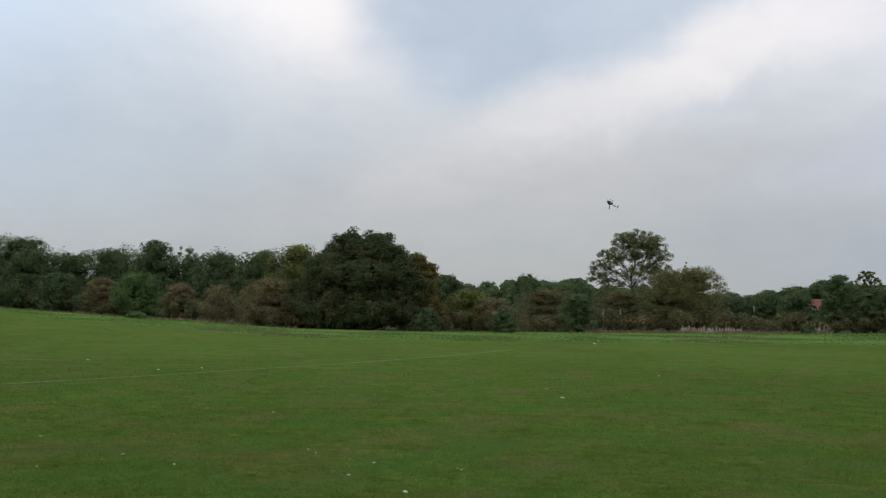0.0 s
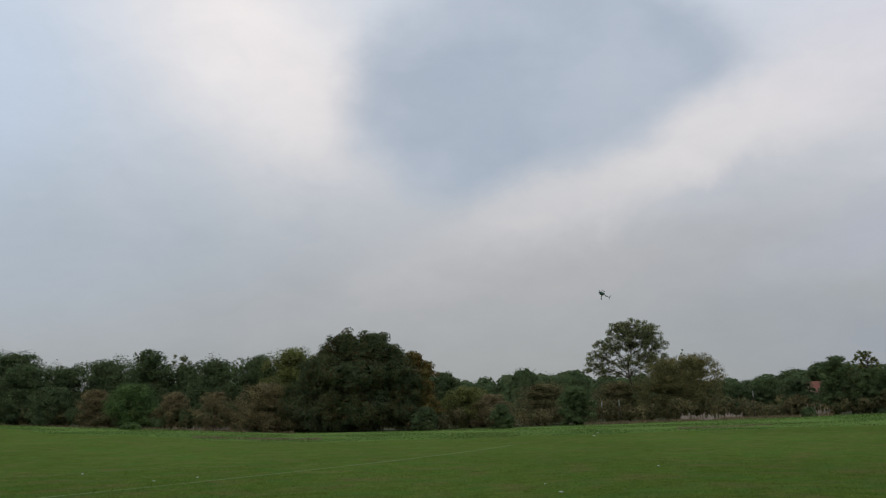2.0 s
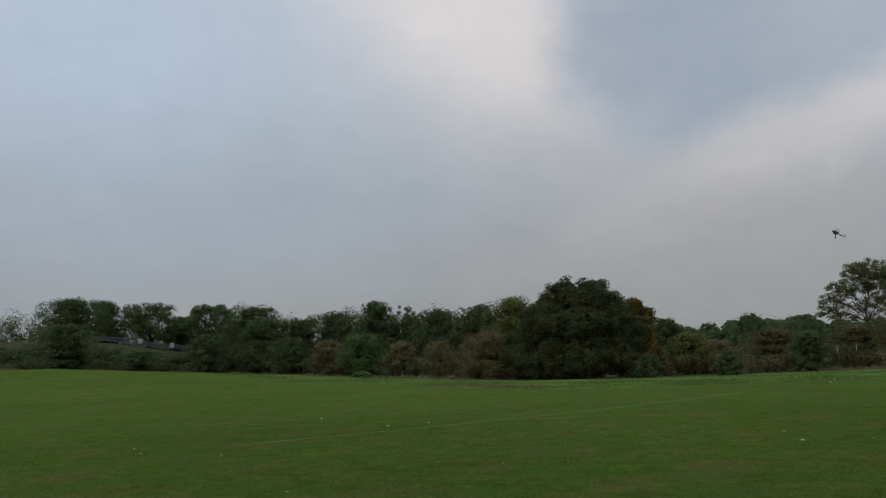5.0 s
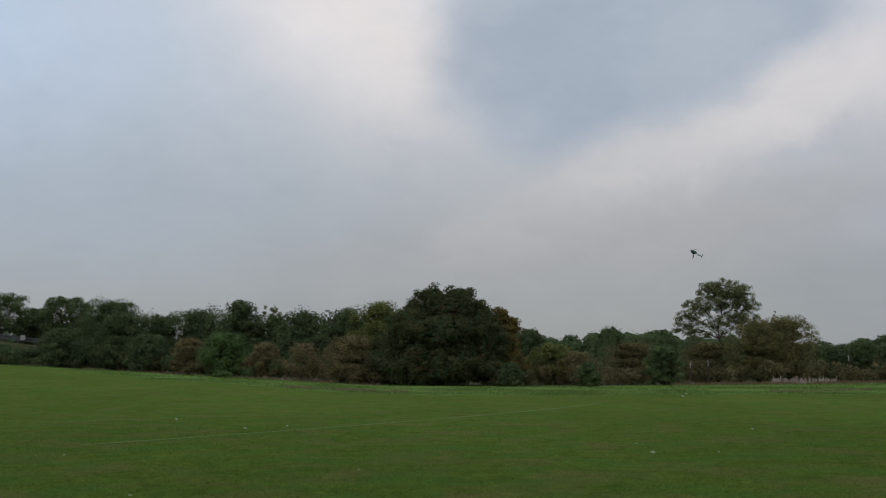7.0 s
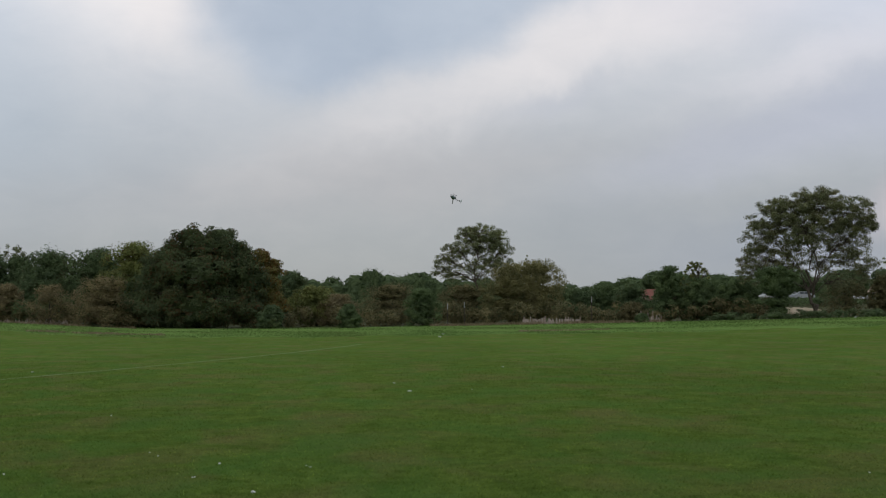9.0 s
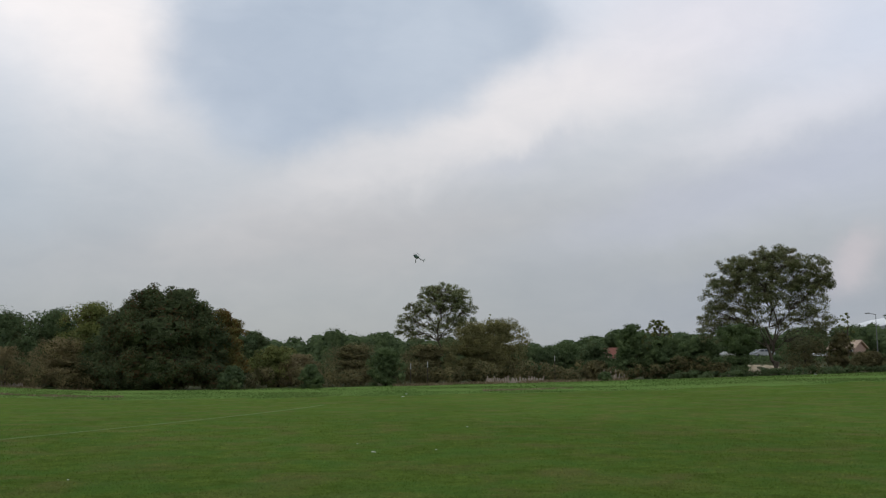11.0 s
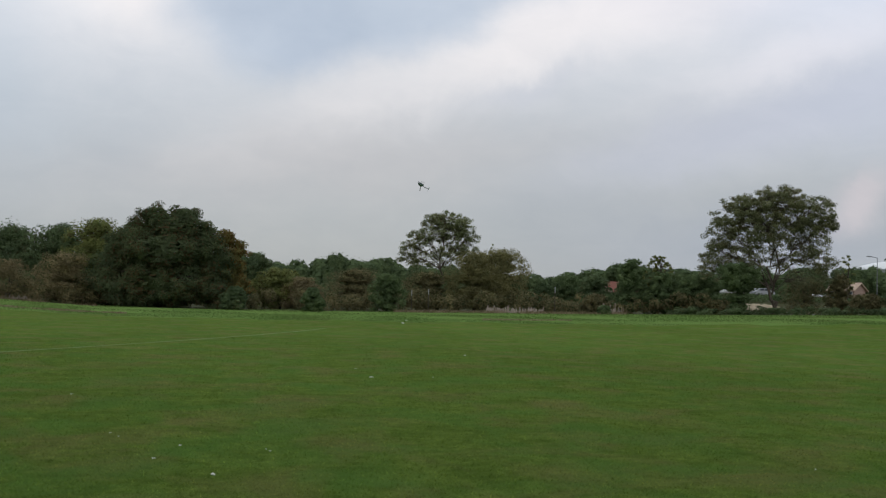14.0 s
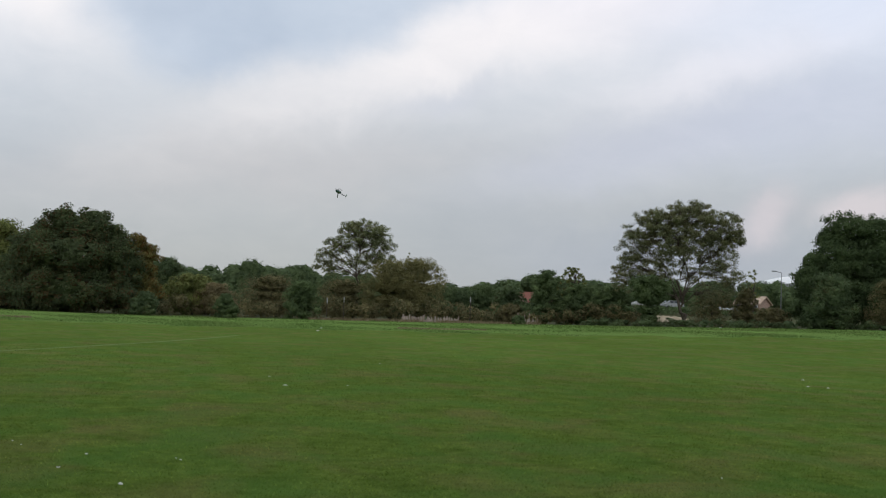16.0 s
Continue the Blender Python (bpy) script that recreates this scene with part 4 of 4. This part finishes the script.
def house(x, y, rz, w, d, eaves, ridge, roof_mat, label):
    root = on_land("house", x, y, rz, -0.05)
    part("wall", solid((0, 0, eaves / 2, w, d, eaves)), BRICK, root)
    bm = bmesh.new()
    o = 0.35
    for s in (-1, 1):
        lo = [(-w / 2 - o, s * (d / 2 + o), eaves - 0.15), (w / 2 + o, s * (d / 2 + o), eaves - 0.15), (w / 2 + o, 0, ridge), (-w / 2 - o, 0, ridge)]
        vs = [bm.verts.new(p) for p in lo] + [bm.verts.new((p[0], p[1], p[2] + 0.16)) for p in lo]
        for q in ((0, 1, 2, 3), (4, 5, 6, 7), (0, 1, 5, 4), (1, 2, 6, 5), (2, 3, 7, 6), (3, 0, 4, 7)):
            bm.faces.new([vs[i] for i in q])
    bmesh.ops.recalc_face_normals(bm, faces=bm.faces)
    roof = part("roof", bm, roof_mat, root)
    for s in (-1, 1):
        bm = bmesh.new()
        vs = [bm.verts.new(p) for p in ((s * w / 2, -d / 2, eaves), (s * w / 2, d / 2, eaves), (s * w / 2, 0, ridge - 0.05))]
        bm.faces.new(vs)
        part("gable", bm, BRICK, root)
    if eaves < 1.5:
        part("chimney", solid((w * 0.3, 0.2, ridge + 0.25, 0.6, 0.5, 1.0), bevel=0.02), BRICK, roof)
    for i in (-1, 0, 1):
        win = part("window", solid((i * w * 0.3, -d / 2 - 0.02, eaves * 0.55, 1.2, 0.08, 1.1), bevel=0.01), WHITE, root, "white framed window")
        for s in (-1, 1):
            part("pane", solid((i * w * 0.3 + s * 0.27, -d / 2 - 0.065, eaves * 0.55, 0.48, 0.02, 0.95)), GLASS, win)
    tagged(root, label, "house")


house(73.5, 198.0, 20, 6.0, 6.0, 1.0, 2.9, RED_TILE, "distant house with a red tiled roof among trees")
house(90.2, 142.1, -58, 3.9, 3.9, 1.6, 2.7, TAN_TILE, "pale brick bungalow with a tan roof behind the trees")


def parked_car(x, y, rz, paint, label):
    root = on_land("car", x, y, rz)
    prof = [(-2.1, 0.35), (-2.15, 0.75), (-1.95, 0.95), (-1.55, 1.0), (-0.95, 1.45), (0.75, 1.48), (1.35, 1.02), (2.0, 0.88), (2.15, 0.6), (2.1, 0.35)]
    bm = bmesh.new()
    a = [bm.verts.new((p, -0.85, q)) for p, q in prof]
    b = [bm.verts.new((p, 0.85, q)) for p, q in prof]
    bm.faces.new(a), bm.faces.new(b[::-1])
    for i in range(len(prof)):
        j = (i + 1) % len(prof)
        bm.faces.new((a[j], a[i], b[i], b[j]))
    bmesh.ops.bevel(bm, geom=bm.edges[:], offset=0.05, segments=2, affect="EDGES")
    part("body", bm, paint, root)
    for s in (-1, 1):
        for cx, ln in ((-0.62, 0.75), (0.32, 0.85)):
            part("side_window", solid((cx, s * 0.855, 1.2, ln, 0.02, 0.34), bevel=0.006), GLASS, root)
        for cx in (-1.35, 1.35):
            part("wheel", rod((cx, s * 0.70, 0.31), (cx, s * 0.90, 0.31), 0.31, 0.31, 16), painted("tyre", (0.03, 0.03, 0.03)), root)
        part("headlight", solid((2.12, s * 0.6, 0.72, 0.06, 0.3, 0.14), bevel=0.01), GLASS, root)
    tagged(root, label, "car", "parked cars")


parked_car(84.6, 168.8, 8, GREY_WHITE, "white car parked beyond the field edge trees")
parked_car(89.4, 167.0, 8, GREY, "pale grey car parked beyond the field edge trees")


def earth_mound(x, y, rz, length, wide, high, label):
    rng = np.random.default_rng(4)
    k, m = 36, 12
    rows = []
    for i in range(k):
        for j in range(m):
            u, v = i / (k - 1) * 2 - 1, j / (m - 1) * 2 - 1
            z = high * max(0, 1 - abs(u) ** 4) * max(0, 1 - v * v) * (1 + rng.normal() * 0.06) - 0.1 * (abs(v) > 0.98)
            rows.append((u * length / 2, v * wide / 2, z))
    f = np.array([[i * m + j, (i + 1) * m + j, (i + 1) * m + j + 1, i * m + j + 1] for i in range(k - 1) for j in range(m - 1)])
    sand = material("pale_earth", lambda n, p: n.ramp(n.noise(p, 1.5, 5.0, 0.65), [(0.3, (0.30, 0.24, 0.16)), (0.7, (0.50, 0.42, 0.30))]), 0.95, 0.05)
    ob = mesh_object("earth_mound", np.array(rows), f, sand, shade=True)
    ob.matrix_world = pose(x, y, float(land(x, y)) - 0.05, 0, 0, rz)
    tagged(ob, label, "mound")


earth_mound(58.6, 112.0, -20, 9.0, 3.0, 1.0, "low mound of bare pale earth behind the hedge")


def street_lamp(x, y, top):
    root = on_land("street_lamp", x, y)
    h = top - root.location.z
    part("pole", rod((0, 0, -0.1), (0, 0, h), 0.07, 0.04, 10), STEEL, root)
    part("arm", rod((0, 0, h), (-1.0, 0, h + 0.15), 0.04, 0.035), STEEL, root)
    part("lantern", solid((-1.2, 0, h + 0.16, 0.7, 0.26, 0.14), bevel=0.04), GREY, root, "flat grey lantern")
    tagged(root, "grey street lamp with a short side arm", "lamp")


street_lamp(82.0, 122.3, 8.4)


def stadium():
    root = new("stadium")
    root.matrix_world = pose(386.5, 497, 1.6, 0, 0, -37.5)
    part("stand", rod((0, 0, 0), (0, 0, 21), 58, 57, 48), GREY, root)
    k, m = 48, 8
    rows, f = [], []
    for i in range(m + 1):
        r = 57.0 * math.cos(i / m * math.pi / 2)
        for j in range(k):
            a = j / k * 2 * math.pi
            rows.append((math.cos(a) * r, math.sin(a) * r, 21 + 7.6 * math.sin(i / m * math.pi / 2)))
    f = np.array([[i * k + j, i * k + (j + 1) % k, (i + 1) * k + (j + 1) % k, (i + 1) * k + j] for i in range(m) for j in range(k)])
    mesh_object("roof", np.array(rows), f, WHITE, root, "shallow white domed roof", shade=True)
    for j in range(12):
        a = j / 12 * 2 * math.pi
        part("mast", rod((math.cos(a) * 58.5, math.sin(a) * 58.5, 0), (math.cos(a) * 58.5, math.sin(a) * 58.5, 22.5), 0.6, 0.4), STEEL, root)
    tagged(root, "large far stadium with a shallow white roof", "building")


stadium()


# ---- the aircraft ----
def helicopter(x, y, z, turn):
    green = painted("helicopter_green", (0.016, 0.06, 0.04), 0.3, 0.5)
    black = painted("helicopter_black", (0.018, 0.018, 0.02), 0.4, 0.5)
    pale = painted("helicopter_white", (0.40, 0.46, 0.43), 0.3, 0.5)
    root = new("model_helicopter")
    root.matrix_world = pose(x, y, z, 0, 0, 0) @ turn
    bm = bmesh.new()
    bmesh.ops.create_uvsphere(bm, u_segments=20, v_segments=12, radius=1.0)
    for v in bm.verts:
        t = v.co.x
        v.co.x *= 0.30 if t > 0 else 0.27
        s = 1 - 0.35 * max(-t, 0) ** 2
        v.co.y *= 0.085 * s
        v.co.z = v.co.z * 0.115 * s + (0.035 * t if t < 0 else -0.03 * t * t)
    canopy = part("canopy", bm, green, root, "glossy green pod canopy")
    part("stripe", solid((0.02, 0, 0.03, 0.26, 0.172, 0.022), bevel=0.01), pale, canopy, "white side stripe")
    part("nose", rod((0.24, 0, -0.03), (0.33, 0, -0.045), 0.055, 0.015, 12), black, canopy, "black nose tip")
    part("frame", solid((-0.10, 0, -0.07, 0.34, 0.07, 0.10), bevel=0.01), black, root)
    part("tail_boom", rod((-0.18, 0, 0.0), (-0.86, 0, 0.01), 0.021, 0.016, 10), black, root)
    bm = bmesh.new()
    f = [bm.verts.new((a, s, c)) for s in (-0.006, 0.006) for a, c in ((-0.80, 0.0), (-0.90, -0.02), (-0.94, -0.19), (-0.89, -0.18))]
    for q in ((0, 1, 2, 3), (7, 6, 5, 4), (0, 4, 5, 1), (1, 5, 6, 2), (2, 6, 7, 3), (3, 7, 4, 0)):
        bm.faces.new([f[i] for i in q])
    part("tail_fin", bm, pale, root)
    part("stabiliser", solid((-0.56, 0, 0.012, 0.06, 0.24, 0.006)), black, root)
    tail = part("tail_rotor", rod((-0.87, 0.02, 0.01), (-0.87, 0.05, 0.01), 0.014, 0.014), black, root)
    for s in (-1, 1):
        part("tail_blade", solid((-0.87, 0.045, 0.01 + s * 0.075, 0.022, 0.005, 0.12)), pale, tail)
    mast = part("mast", rod((0.0, 0, 0.05), (0.0, 0, 0.21), 0.012, 0.010), STEEL, root)
    part("rotor_head", solid((0.0, 0, 0.195, 0.16, 0.05, 0.025), turn=math.radians(-40), bevel=0.006), black, mast)
    for s in (-1, 1):
        part("rotor_blade", solid((s * 0.306, s * -0.257, 0.20, 0.62, 0.052, 0.007), turn=math.radians(-40), bevel=0.002), black, mast)
        skid = part("skid", rod((-0.22, s * 0.12, -0.20), (0.20, s * 0.12, -0.20), 0.009, 0.009), black, root)
        for cx in (-0.12, 0.10):
            part("strut", rod((cx, s * 0.03, -0.10), (cx, s * 0.12, -0.20), 0.008, 0.008), black, skid)
    tagged(root, "green and black radio-controlled model helicopter flying upside down", "helicopter")


helicopter(11.0, 67.0, 9.15, pose(0, 0, 0, 180, -14, 222))


# ---- litter on the pitch ----
def litter():
    paper = painted("litter_paper", (0.66, 0.66, 0.62), 0.7, 0.2)
    shapes = []
    for k in range(3):
        rng = np.random.default_rng(40 + k)
        bm = bmesh.new()
        bmesh.ops.create_grid(bm, x_segments=4, y_segments=4, size=0.5)
        for v in bm.verts:
            v.co.z = 0.18 + rng.normal() * 0.10
            v.co.x += rng.normal() * 0.08
            v.co.y = v.co.y * 0.55 + rng.normal() * 0.08
        bmesh.ops.solidify(bm, geom=bm.faces[:], thickness=0.04)
        me = bpy.data.meshes.new("litter_scrap")
        bm.to_mesh(me), bm.free()
        me.materials.append(paper)
        shapes.append(me)
    spots = [(2.51, 20.97, 0.10), (-6.82, 29.26, 0.11), (-3.64, 11.89, 0.045), (-2.86, 11.19, 0.05), (-0.72, 11.55, 0.055), (-7.73, 28.1, 0.09),
             (-11.3, 32.8, 0.10), (-4.22, 10.87, 0.045), (-5.18, 13.39, 0.05), (-1.59, 12.59, 0.03), (-2.76, 17.07, 0.04), (2.43, 23.4, 0.05),
             (3.85, 21.25, 0.04), (10.57, 69.0, 0.2), (18.42, 26.3, 0.09), (17.1, 23.3, 0.07), (16.7, 23.6, 0.08), (5.89, 9.82, 0.035)]
    more = [(-0.31, 9.73, 0.07), (-1.46, 12.27, 0.04), (53.0, 89.0, 0.3), (6.25, 29.3, 0.07), (9.3, 62.0, 0.2), (0.25, 11.15, 0.035), (-11.76, 21.2, 0.07),
            (-10.9, 19.9, 0.06), (-8.82, 19.3, 0.05), (-0.92, 10.68, 0.045), (0.21, 11.27, 0.03)]
    rng = np.random.default_rng(9)
    for i, (x, y, s) in enumerate(spots + more):
        s *= 0.78 if y < 16 else 0.85
        ob = new("litter_scrap", shapes[i % 3])
        ob.matrix_world = pose(x, y, float(land(x, y)) + 0.004, 0, 0, rng.uniform(0, 360)) @ Matrix.Diagonal((s, s, s, 1))
        tagged(ob, "crumpled white scrap of litter lying on grass", "litter", "litter scraps")


litter()
